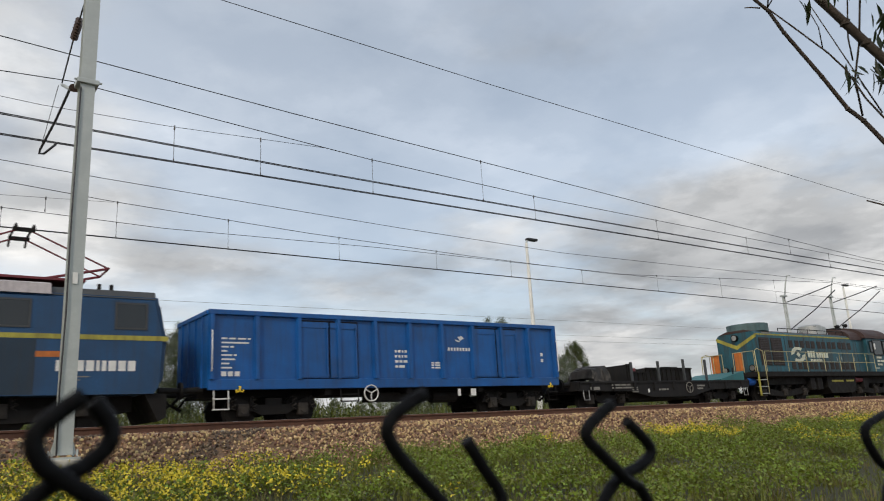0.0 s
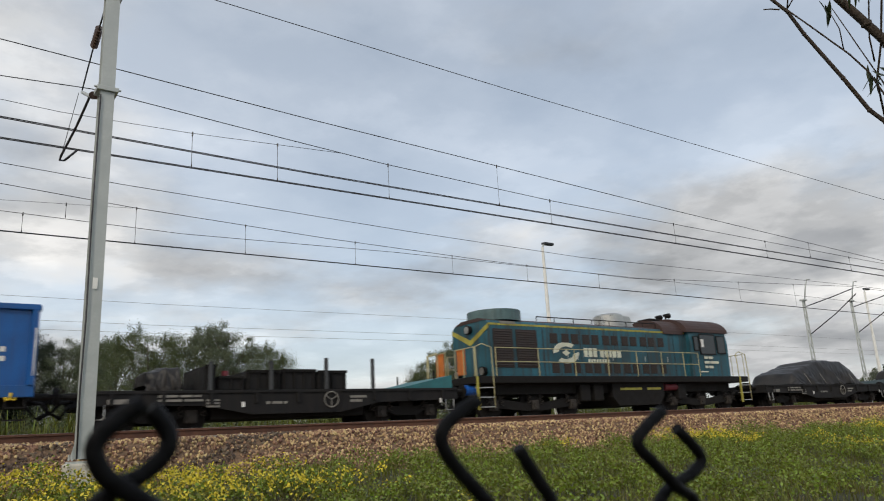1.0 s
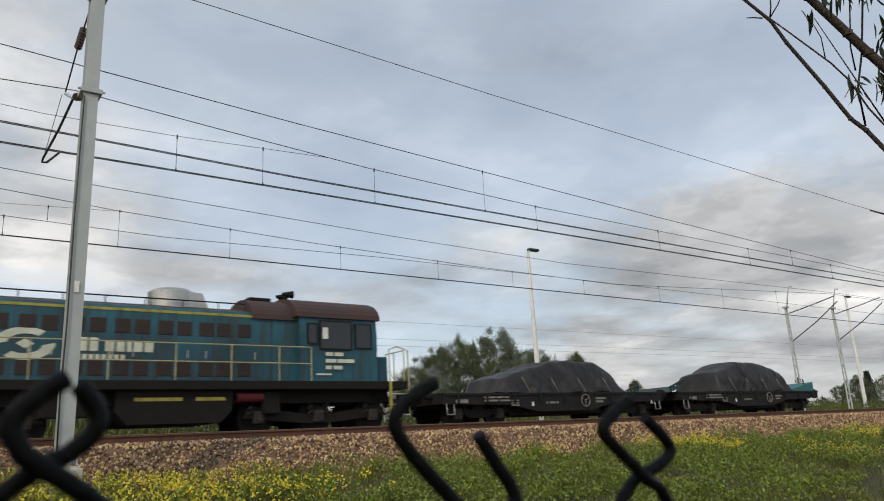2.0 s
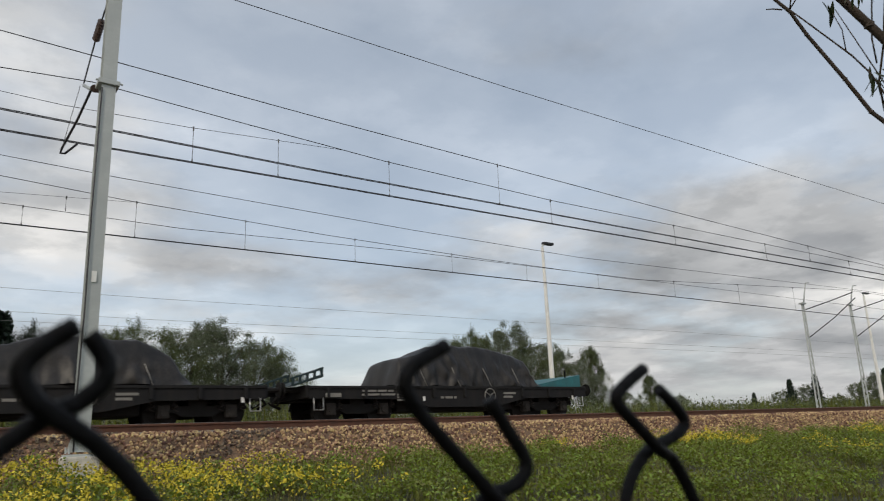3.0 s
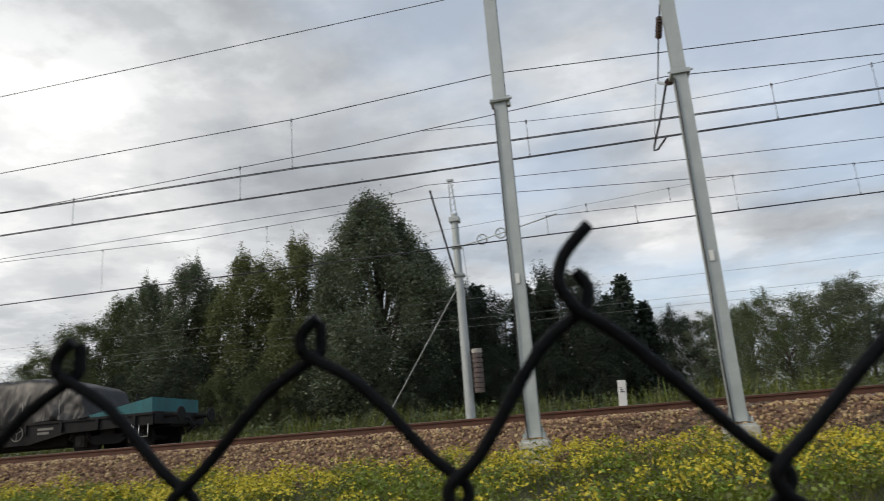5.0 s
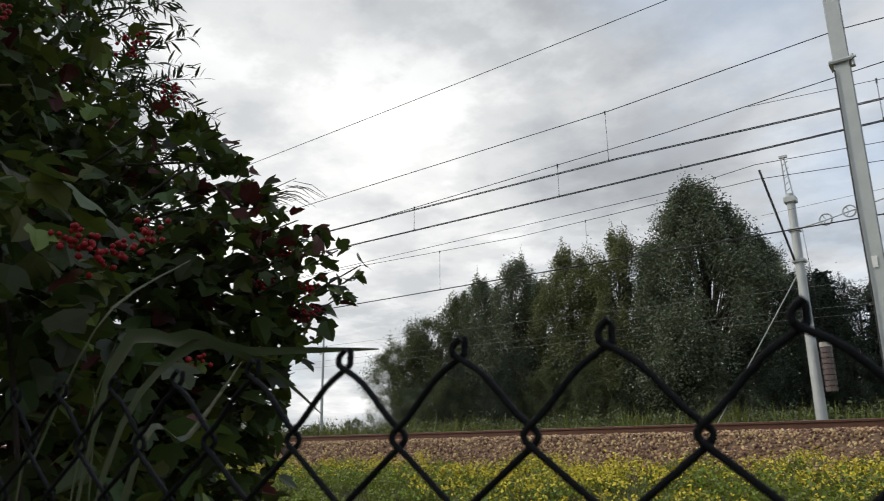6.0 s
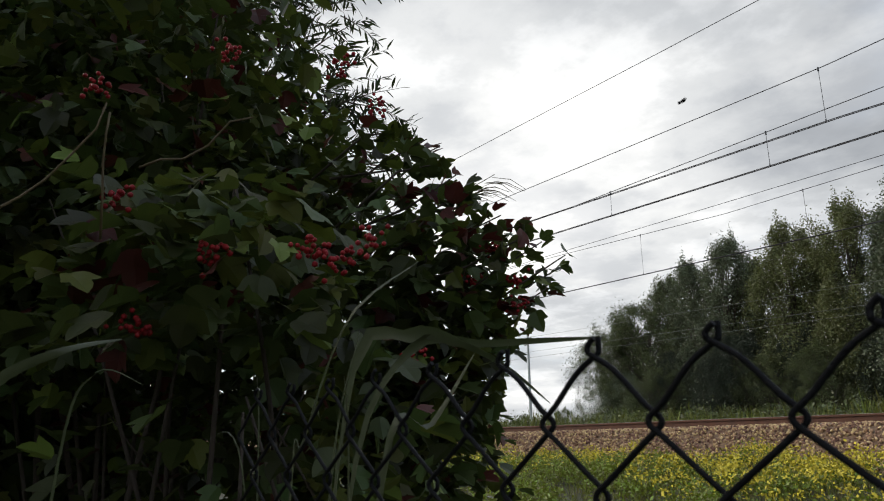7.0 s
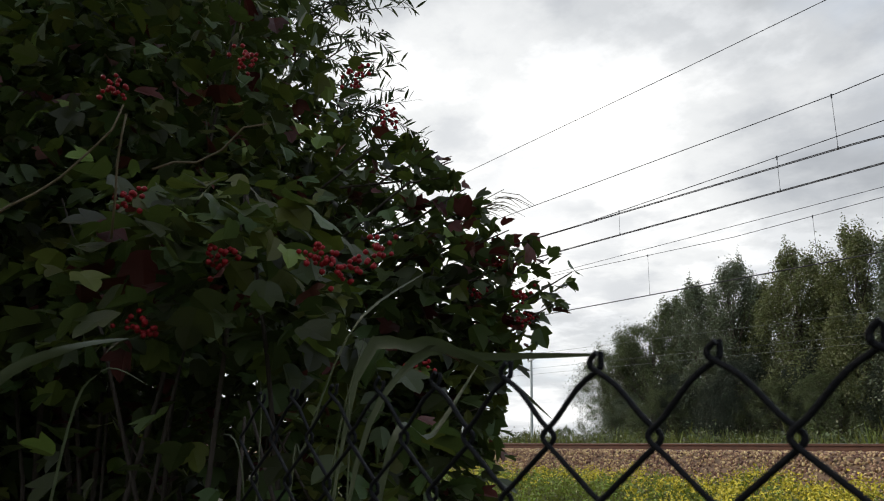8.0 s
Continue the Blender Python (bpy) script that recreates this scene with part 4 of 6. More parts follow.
    for x0, x1, z0, z1 in ((11.95, 12.2, 2.65, 3.2), (12.35, 13.35, 2.5, 3.3), (13.55, 14.05, 2.55, 3.25)):
        bm = B()
        prism(bm, [(x0, z0), (x1, z0), (x1, z1), (x0, z1)], -1.395, -1.36)
        win = part("window", bm, DARKGLASS, d, "dark cab side window")
        bm = B()
        for a, b2, c, e in ((x0 - 0.04, x1 + 0.04, z0 - 0.04, z0), (x0 - 0.04, x1 + 0.04, z1, z1 + 0.04), (x0 - 0.04, x0, z0, z1), (x1, x1 + 0.04, z0, z1)):
            box(bm, a, b2, -1.4, -1.36, c, e)
        part("window_frame", bm, GRIME, win)
    bm = B()
    box(bm, 12.4, 12.58, -1.402, -1.396, 2.78, 3.12)
    part("paper_notice", bm, WHITE, d, "white paper behind the cab window")
    for y in (-0.7, 0.7):
        bm = B()
        box(bm, 14.3, 14.32, y - 0.35, y + 0.35, 2.5, 3.2)
        part("window", bm, DARKGLASS, d, "dark cab end window")
    bars(d, 12.5, -1.39, 2.38, [(0.24, 0.3), (0.35, 0.55), (0.2, 0.3)], CREAM, 0.11, 0.09, seed=3)
    bars(d, 12.2, -1.365, 1.75, [(0.5,)], CREAM, 0.05, 0.09, seed=3)
    bm = B()
    box(bm, 14.3, 14.95, -0.9, 0.9, 1.52, 2.35, 0.05)
    part("rear_locker", bm, TEAL, d)
    # roof gear
    bm = B()
    rod(bm, (2.15, 0, 3.6), (2.15, 0, 4.0), 1.0, 1.0, 28)
    part("fan_cowl", bm, COWL, d, "round teal radiator fan cowl")
    bm = B()
    rod(bm, (8.3, 0, 3.6), (8.3, 0, 4.13), 0.62, 0.62, 28)
    rod(bm, (8.3, 0, 4.13), (8.3, 0, 4.2), 0.62, 0.52, 28)
    prism(bm, [(8.5, 3.62), (9.25, 3.62), (9.05, 4.08), (8.5, 4.12)], -0.5, 0.5)
    part("exhaust_hood", bm, CHROME, d, "bare metal exhaust hood")
    bm = B()
    for s in (-1, 1):
        tube(bm, [(3.5, s * 0.85, 3.62), (3.5, s * 0.85, 3.78), (10.2, s * 0.85, 3.78), (10.2, s * 0.85, 3.62)], 0.02)
        for k in range(6):
            rod(bm, (4.4 + k, s * 0.85, 3.6), (4.4 + k, s * 0.85, 3.78), 0.016, seg=5)
    part("roof_rail", bm, GRIME, d)
    for y in (-0.25, 0.2):
        bm = B()
        rod(bm, (11.6, y, 4.3), (11.95, y, 4.3), 0.05, 0.12, 12)
        rod(bm, (11.7, y, 4.1), (11.7, y, 4.3), 0.03)
        part("horn", bm, GRIME, d, "black trumpet horn")
    bm = B()
    box(bm, 10.5, 11.2, -0.35, 0.35, 4.0, 4.12, 0.03)
    part("roof_box", bm, GRIME, d)
    bm = B()
    box(bm, 1.5, 2.2, -1.13, -1.11, 3.4, 3.5)
    part("number_board", bm, FADED, d, "dull grey number board")
    # walkway rails
    for s in (-1, 1):
        posts = [0.95, 2.9, 4.7, 6.45, 8.1, 9.6, 11.0, 12.0]
        for x in posts:
            bm = B()
            rod(bm, (x, s * 1.45, 1.5), (x, s * 1.45, 2.5), 0.018, seg=6)
            part("rail_post", bm, RAILPAINT, d)
        for z in (2.5, 2.02):
            bm = B()
            rod(bm, (0.95, s * 1.45, z), (12.0, s * 1.45, z), 0.016, seg=6)
            part("handrail", bm, RAILPAINT, d, "pale worn handrail along the walkway")
        for x0 in (0.0, 14.6):
            bm = B()
            for dx in (0.05, 0.75):
                tube(bm, [(x0 + dx, s * 1.5, 0.45), (x0 + dx, s * 1.5, 1.5), (x0 + dx, s * 1.47, 2.5), (x0 + 0.4, s * 1.4, 2.62)], 0.022)
            part("step_rail", bm, RAILPAINT, d)
            for k in range(3):
                bm = B()
                box(bm, x0 + 0.06, x0 + 0.74, s * 1.42 - 0.1, s * 1.42 + 0.1, 0.48 + 0.32 * k, 0.51 + 0.32 * k)
                part("step", bm, CHROME, d, "bright-edged steel step")
            bm = B()
            box(bm, x0 + 0.02, x0 + 0.10, s * 1.5 - 0.03, s * 1.5 + 0.03, 0.4, 1.5)
            part("step_side", bm, YELLOW, d, "yellow painted step side")
    for x0 in (0.05, 15.25):
        bm = B()
        for y in (-1.4, -0.8, -0.3, 0.3, 0.8, 1.4):
            rod(bm, (x0, y, 1.5), (x0, y, 2.5), 0.018, seg=6)
        rod(bm, (x0, -1.4, 2.5), (x0, -0.3, 2.5), 0.018, seg=6)
        rod(bm, (x0, 0.3, 2.5), (x0, 1.4, 2.5), 0.018, seg=6)
        part("end_railing", bm, RAILPAINT, d)
    # underside
    bm = B()
    prism(bm, [(6.7, 1.28), (9.7, 1.28), (9.7, 0.75), (9.4, 0.42), (7.0, 0.42), (6.7, 0.75)], -1.3, 1.3)
    part("fuel_tank", bm, GRIME, d)
    for x0, x1 in ((7.15, 8.35), (8.7, 9.5)):
        bm = B()
        box(bm, x0, x1, -1.312, -1.298, 1.0, 1.09)
        part("tank_stripe", bm, YELLOW, d, "yellow stripe on the fuel tank")
    bm = B()
    rod(bm, (9.85, -1.15, 1.1), (11.0, -1.15, 1.1), 0.14, seg=12)
    part("air_tank", bm, MAROON, d, "maroon air reservoir")
    bm = B()
    rod(bm, (-0.1, -0.95, 1.08), (0.4, -0.95, 1.08), 0.17, seg=12)
    part("buffer_cover", bm, BRIGHTBLUE, d, "bright blue buffer casing")
    couplers(d, 15.3)
    for c in (2.9, 12.4):
        bogie(d, c, (-1.85, 0, 1.85), 0.52)
    return d


def electric():
    """The blue electric locomotive that leads; its rear cab is at the high-x end."""
    e = thing("electric_locomotive", "dark blue electric locomotive with a yellow waist stripe", "locomotive", "train")
    L = 17.6
    bm = B()
    prism(bm, [(0.25, 0.95), (L - 0.25, 0.95), (L, 1.35), (L + 0.05, 2.35), (L - 0.2, 3.45), (0.2, 3.45), (-0.05, 2.35), (0, 1.35)], -1.45, 1.45)
    bmesh.ops.bevel(bm, geom=[q for q in bm.edges if abs(q.verts[0].co.y - q.verts[1].co.y) < 0.01 and min(q.verts[0].co.z, q.verts[1].co.z) > 1], offset=0.12, segments=3, affect="EDGES")
    part("body", bm, LOCO_BLUE, e)
    bm = B()
    box(bm, 0.1, L - 3.0, -1.458, -1.45, 0.97, 2.28)
    part("lower_panel", bm, LOCO_GRIMY, e, "sooty grey lower side panel")
    bm = B()
    prism(bm, [(-1.35, 3.4), (-1.2, 3.62), (-0.6, 3.72), (0.6, 3.72), (1.2, 3.62), (1.35, 3.4)], 0.2, L - 0.25, axis="x")
    part("roof", bm, LOCO_GREY, e)
    bm = B()
    prism(bm, [(-1.43, 3.40), (-1.36, 3.66), (-1.1, 3.74), (-1.1, 3.40)], 0.3, L - 2.75, axis="x")
    part("roof_edge", bm, PALEROOF, e, "pale pinkish-grey roof edge panel")
    bm = B()
    box(bm, -0.05, L + 0.062, -1.462, 1.462, 2.3, 2.42)
    part("waist_stripe", bm, YELLOW, e, "yellow waist stripe")
    for x0, x1, z0, z1 in ((L - 1.22, L - 0.52, 2.62, 3.22), (L - 3.9, L - 3.2, 2.6, 3.2)):
        bm = B()
        box(bm, x0, x1, -1.462, -1.45, z0, z1, 0.004)
        win = part("window", bm, DARKGLASS, e, "dark cab side window")
        bm = B()
        for a, b2, c, q in ((x0 - 0.05, x1 + 0.05, z0 - 0.05, z0), (x0 - 0.05, x1 + 0.05, z1, z1 + 0.05), (x0 - 0.05, x0, z0, z1), (x1, x1 + 0.05, z0, z1)):
            box(bm, a, b2, -1.468, -1.45, c, q)
        part("window_frame", bm, LOCO_GREY, win)
    for y in (-0.72, 0.72):
        bm = B()
        prism(bm, [(L - 0.005, 2.6), (L + 0.025, 2.6), (L - 0.1, 3.25), (L - 0.13, 3.25)], y - 0.5, y + 0.5)
        part("windscreen", bm, DARKGLASS, e, "dark sloping windscreen pane")
    for x0, x1 in ((L - 6.6, L - 5.2), (L - 9.0, L - 7.4), (L - 12, L - 10.2)):
        bm = B()
        box(bm, x0, x1, -1.465, -1.45, 2.48, 3.28, 0.005)
        for k in range(12):
            xx = x0 + (x1 - x0) * (k + 0.5) / 12
            box(bm, xx - 0.02, xx + 0.02, -1.48, -1.46, 2.52, 3.24)
        part("grille", bm, LOUVRE, e, "dark slatted side grille")
    bm = B()
    box(bm, L - 5.0, L - 4.2, -1.468, -1.45, 1.1, 3.25, 0.004)
    part("door", bm, LOCO_BLUE, e)
    bm = B()
    box(bm, L - 6.6, L - 5.2, -1.468, -1.45, 1.45, 2.24, 0.005)
    for k in range(12):
        xx = L - 6.6 + 1.4 * (k + 0.5) / 12
        box(bm, xx - 0.02, xx + 0.02, -1.482, -1.464, 1.5, 2.2)
    part("grille", bm, LOUVRE, e, "dark slatted lower side grille")
    for x in (L - 4.1, L - 5.1):
        bm = B()
        rod(bm, (x, -1.5, 1.2), (x, -1.5, 2.6), 0.018, seg=6)
        part("grab_rail", bm, STEEL, e)
    bm = B()
    box(bm, L - 3.0, L - 2.1, -1.462, -1.45, 1.86, 2.0)
    part("name_panel", bm, ORANGE, e, "orange-brown painted panel")
    bars(e, L - 2.55, -1.458, 1.78, [(0.17, 0.17, 0.18, 0.18, 0.08, 0.1, 0.18, 0.18, 0.18)], WHITE, 0.26, 0.1)
    bars(e, L - 2.4, -1.458, 1.4, [(0.6,), (0.4,)], FADED, 0.03, 0.05)
    # pantograph
    bm = B()
    box(bm, L - 4.8, L - 1.9, -0.9, 0.9, 3.86, 3.92)
    for x in (L - 4.6, L - 2.1):
        for y in (-0.8, 0.8):
            rod(bm, (x, y, 3.65), (x, y, 3.9), 0.06, seg=8)
    part("pantograph_base", bm, MAROON, e, "dull red pantograph base frame")
    bm = B()
    for y in (-0.6, 0.6):
        for s in (-1, 1):
            rod(bm, (L - 3.35 + s * 0.55, y, 3.95), (L - 3.35 + s * 2.05, y * 0.9, 4.33), 0.035, seg=6)
            rod(bm, (L - 3.35 + s * 2.05, y * 0.9, 4.33), (L - 3.35 + s * 0.12, y * 0.8, 5.2), 0.024, seg=6)
    for s in (-1, 1):
        rod(bm, (L - 3.35 + s * 2.05, -0.6, 4.33), (L - 3.35 + s * 2.05, 0.6, 4.33), 0.028, seg=6)
    part("pantograph_arms", bm, MAROON, e)
    bm = B()
    for s in (-0.2, 0.2):
        tube(bm, [(L - 3.35 + s, -0.95, 5.08), (L - 3.35 + s, -0.7, 5.28), (L - 3.35 + s, 0.7, 5.28), (L - 3.35 + s, 0.95, 5.08)], 0.03)
    for y in (-0.5, 0.5):
        box(bm, L - 3.6, L - 3.1, y - 0.04, y + 0.04, 5.15, 5.25)
    part("contact_strips", bm, GRIME, e)
    for x in (L - 1.5, L - 1.2):
        bm = B()
        rod(bm, (x, -0.5, 3.68), (x, -0.5, 3.9), 0.05, seg=8)
        part("roof_insulator", bm, GRIME, e)
    bm = B()
    box(bm, L - 9, L - 7, -0.6, 0.6, 3.7, 3.95, 0.04)
    part("roof_gear", bm, GRIME, e)
    bm = B()
    box(bm, 0.6, L - 0.6, -0.7, 0.7, 0.55, 0.96)
    # added fill that keeps light from showing through between the bogies
    box(bm, 6.6, L - 6.6, -1.3, 1.3, 0.42, 0.96, 0.04)
    prism(bm, [(L - 0.45, 0.95), (L + 0.1, 0.95), (L + 0.1, 0.35), (L - 0.1, 0.25)], -1.35, 1.35)
    part("underframe", bm, GRIME, e)
    couplers(e, L)
    for c in (3.6, L - 3.6):
        bogie(e, c, (-1.75, 0, 1.75), 0.6)
    return e


def panel_load():
    """Dark cargo on the first flat wagon: a row of ribbed steel panels between low side stakes."""
    made = []
    d = thing("steel_panel_stack", "row of dark ribbed steel panels on the flat wagon", "steel panels", "train loads")
    for k, (x0, x1, top) in enumerate([(2.95, 3.25, 1.82), (3.3, 4.05, 1.52), (4.1, 5.1, 1.68), (5.15, 6.2, 1.71), (6.25, 7.2, 1.68)]):
        bm = B()
        box(bm, x0, x1, -1.18, 0.9, 1.16, top, 0.02)
        panel = part("panel", bm, DECKGREY, d)
        n = max(2, int((x1 - x0) / 0.24))
        for q in range(n):
            xx = x0 + 0.05 + (x1 - x0 - 0.16) * q / (n - 1)
            bm = B()
            box(bm, xx, xx + 0.06, -1.23, -1.17, 1.17, top - 0.03)
            part("rib", bm, GRIME, panel)
        bm = B()
        box(bm, x0, x1, -1.25, -1.17, top - 0.05, top + 0.02)
        part("top_rail", bm, GRIME, panel)
    bm = B()
    rod(bm, (3.55, -1.05, 1.50), (3.55, -1.05, 1.68), 0.10, seg=12)
    part("fitting", bm, MAROON, d, "dull red fitting")
    made.append(d)
    for x, top in ((3.05, 1.9), (4.75, 1.95), (6.45, 2.05), (8.0, 2.05)):
        d = thing("stake", "upright grey steel side stake of the flat wagon", "stake", "wagon stakes")
        bm = B()
        box(bm, x - 0.05, x + 0.05, -1.42, -1.34, 1.05, top, 0.01)
        part("bar", bm, LOCO_GREY, d)
        made.append(d)
    made.append(tarp_load(1.55, 0.95, 0.7, 47, [(0, 0.3), (0.05, 0.75), (0.3, 0.9), (0.55, 1.0), (0.9, 0.97), (0.97, 0.8), (1, 0.3)], 0, 0.6))
    return made


TRAIN.append((electric(), 5.45 - 17.6))
TRAIN.append((gondola(), 6.62))
first = flat_wagon()
TRAIN.append((first, 20.75))
for ob in panel_load():
    TRAIN.append((ob, 20.75))
ramp = flap(9.2, 11.0, 0.42)
TRAIN.append((ramp, 20.75 + 9.2))
TRAIN.append((diesel(), 32.6))
for u in (49.3, 61.7):
    wheels = list(WHEELS)
    TRAIN.append((flat_wagon(), u))
TRAIN.append((tarp_load(2.7, 6.4, 1.3, 11, [(0, 0.05), (0.05, 0.45), (0.2, 0.68), (0.45, 0.95), (0.6, 1.0), (0.8, 0.95), (0.93, 0.6), (1, 0.04)]), 49.3))
TRAIN.append((tarp_load(3.0, 5.9, 1.46, 31, [(0, 0.04), (0.05, 0.62), (0.2, 0.75), (0.35, 0.98), (0.6, 1.0), (0.82, 0.82), (0.94, 0.66), (1, 0.04)]), 61.7))
back = flap(8.8, 11.0, 0.45)
TRAIN.append((back, 61.7 + 8.8))
rack = thing("loading_frame", "dark teal steel lattice loading frame tilted on the wagon end", "loading frame", "train loads")
bm = B()
for y in (-1.28, 1.22):
    prism(bm, [(-0.05, 1.15), (0.06, 1.15), (1.0, 1.42), (1.0, 1.5)], y - 0.04, y + 0.04)
    prism(bm, [(-0.05, 1.36), (0.0, 1.33), (1.0, 1.62), (1.0, 1.7)], y - 0.04, y + 0.04)
    for k in range(5):
        x = 0.02 + 0.225 * k
        box(bm, x, x + 0.07, y - 0.03, y + 0.03, 1.16 + 0.27 * x, 1.37 + 0.3 * x)
prism(bm, [(0.0, 1.14), (0.1, 1.14), (1.0, 1.4), (1.0, 1.44)], -1.24, 1.18)
part("lattice", bm, DARKTEAL, rack)
TRAIN.append((rack, 61.2))


# ---- trees ----
BARK = mat("grey_brown_bark", (0.09, 0.075, 0.06), 0.9, 0, 0.35, 6, 0.6, 40)
LEAF_A = leaf_mat("grey_green_willow_leaves", (0.12, 0.142, 0.085), (0.10, 0.13, 0.055), 0.55)
LEAF_B = leaf_mat("mid_green_poplar_leaves", (0.09, 0.112, 0.042), (0.09, 0.115, 0.03), 0.55)
LEAF_D = leaf_mat("yellowing_poplar_leaves", (0.155, 0.17, 0.068), (0.14, 0.16, 0.04), 0.5)
LEAF_E = leaf_mat("dark_pine_foliage", (0.032, 0.046, 0.026), (0.025, 0.04, 0.018), 0.5)
LEAF_C = leaf_mat("dark_spruce_needles", (0.022, 0.04, 0.022), (0.02, 0.035, 0.015), 0.4)


def leaf_quads(rng, centres, per, spread, size, droop=0.3, tall=0.85):
    """Small pointed leaves scattered round centres, two triangles each."""
    verts, faces = [], []
    for c, s in centres:
        for _ in range(per):
            lift = rng.gauss(0, 1)
            thin = spread * s * (1.0 if tall < 1 else 0.8 - 0.18 * lift)
            p = Vector((rng.gauss(0, thin), rng.gauss(0, thin), lift * spread * s * tall)) + c
            a, b = rng.uniform(0, 6.283), rng.uniform(-1.2, 0.9) - droop
            d = Vector((math.cos(a) * math.cos(b), math.sin(a) * math.cos(b), math.sin(b)))
            side = d.cross(Vector((rng.gauss(0, 1), rng.gauss(0, 1), rng.gauss(0, 1)))).normalized()
            ln = size * rng.uniform(0.7, 1.3)
            k = len(verts)
            verts += [tuple(p - d * ln * 0.5), tuple(p + side * ln * 0.3), tuple(p + d * ln * 0.5), tuple(p - side * ln * 0.3)]
            faces.append((k, k + 1, k + 2, k + 3))
    return verts, faces


def make_tree(label, leaf, height, width, low, seed, clumps=110, per=120, lean=0.0, upright=False):
    """A broadleaf tree: a tapered trunk, rising limbs and a ragged crown of clumps. low: where the crown begins."""
    rng = random.Random(seed)
    t = thing("tree", label, "tree", "trees behind the tracks")
    bm = B()
    tube(bm, [(0, 0, -0.6), (0.05, 0, height * 0.3), (lean * 0.5, 0.05, height * 0.65), (lean, 0, height * 0.93)], [0.018 * height, 0.014 * height, 0.008 * height, 0.002 * height], 7)
    centres = []
    for k in range(clumps):
        f = (k + rng.random()) / clumps
        f = f ** (0.95 if upright else 0.8)
        a, q = rng.uniform(0, 6.283), rng.random() ** 0.4
        peak = 0.28 if upright else 0.45
        shape = math.sqrt(max(0.0, 1 - ((f - peak) / (1.02 - peak)) ** 2)) if f > peak else 0.55 + 0.45 * f / peak
        if upright:
            shape *= 1 - 0.38 * f
        ragged = 1 + 0.35 * noise.noise((math.cos(a) * 1.6 + seed, math.sin(a) * 1.6, f * 3.5))
        reach = 0.5 * width * shape * ragged
        z = height * (low + (0.97 - low) * f) * (1 + (0.0 if upright else 0.10 * noise.noise((a, seed, 3))))
        c = Vector((lean * f + reach * q * math.cos(a), reach * q * math.sin(a), z))
        centres.append((c, rng.uniform(0.55, 1.1) * (1.1 - 0.45 * f)))
        if k % 3 == 0:
            zz = z * rng.uniform(0.45, 0.75)
            tube(bm, [(lean * zz / height, 0, zz), (c.x * 0.5, c.y * 0.5, (zz + z) / 2 + 0.1), tuple(c)], [0.005 * height, 0.003 * height, 0.001 * height], 4)
    # thin leading shoots that break the outline
    shoots = []
    for _ in range(30):
        c, s0 = rng.choice(centres)
        out = Vector((c.x - lean, c.y, 0)).normalized() * rng.uniform(0, 0.05) if c.x or c.y else Vector()
        for q in range(3):
            shoots.append((c + out * height * q * 0.4 + Vector((rng.gauss(0, 0.05), rng.gauss(0, 0.05), (0.02 + 0.022 * q) * height)), 0.26))
    part("trunk", bm, BARK, t)
    v, f = leaf_quads(rng, centres, per, (0.041 if upright else 0.05) * height, 0.0092 * height, 0.0 if upright else 0.3, 1.2 if upright else 0.85)
    v2, f2 = leaf_quads(rng, shoots, 60, 0.05 * height, 0.0085 * height, -0.2, 1.9)
    f += [tuple(i + len(v) for i in q) for q in f2]
    v += v2
    crown = raw("crown", v, f, leaf, t)
    tops = sorted(p[2] for p in v)
    t["reach"] = tops[-12]
    return t


def make_spruce(seed):
    rng = random.Random(seed)
    t = thing("spruce_tree", "dark pointed spruce tree with drooping boughs", "tree", "conifers behind the tracks")
    bm = B()
    tube(bm, [(0, 0, -0.6), (0, 0, 10.0)], [0.18, 0.02], 7)
    part("trunk", bm, BARK, t)
    v, f = [], []
    for k in range(150):
        z = 0.6 + 9.3 * (k / 150) ** 0.9
        reach = (10.2 - z) * 0.27 * rng.uniform(0.65, 1.1) + 0.1
        a = k * 2.4 + rng.uniform(-0.4, 0.4)
        centres = [(Vector((math.cos(a) * reach * q, math.sin(a) * reach * q, z - 0.25 * reach * q)), 1.0) for q in (0.25, 0.5, 0.75, 1.0)]
        v2, f2 = leaf_quads(rng, centres, 14, 0.17, 0.3, 0.4)
        n = len(v)
        v += v2
        f += [tuple(i + n for i in q) for q in f2]
    raw("needles", v, f, LEAF_C, t)
    return t


KINDS = {
    "p": make_tree("tall grey-green poplar with an upright ragged crown", LEAF_A, 10.0, 5.4, 0.05, 1, 130, 400, 0, True),
    "q": make_tree("tall green poplar with a loose pointed crown", LEAF_B, 10.0, 5.6, 0.05, 2, 130, 400, 0, True),
    "w": make_tree("broad grey-green willow with a rounded crown", LEAF_A, 10.0, 9.0, 0.02, 3, 165, 400, 0.4),
    "g": make_tree("broad green willow bush with an uneven crown", LEAF_B, 10.0, 9.5, 0.02, 4, 165, 400, -0.4),
    "y": make_tree("tall yellowing poplar with a light feathery crown", LEAF_D, 10.0, 5.4, 0.06, 6, 125, 400, 0.2, True),
    "P": make_tree("large spreading grey-green poplar with rising branches", LEAF_A, 10.0, 7.2, 0.05, 7, 260, 460, 0.2, True),
    "d": make_tree("dark dense pine with an irregular crown", LEAF_E, 10.0, 6.0, 0.02, 9, 170, 380, 0.2),
    "s": make_spruce(5),
}
USED = set()
REACH = {k: t.pop("reach") for k, t in KINDS.items() if k != "s"}


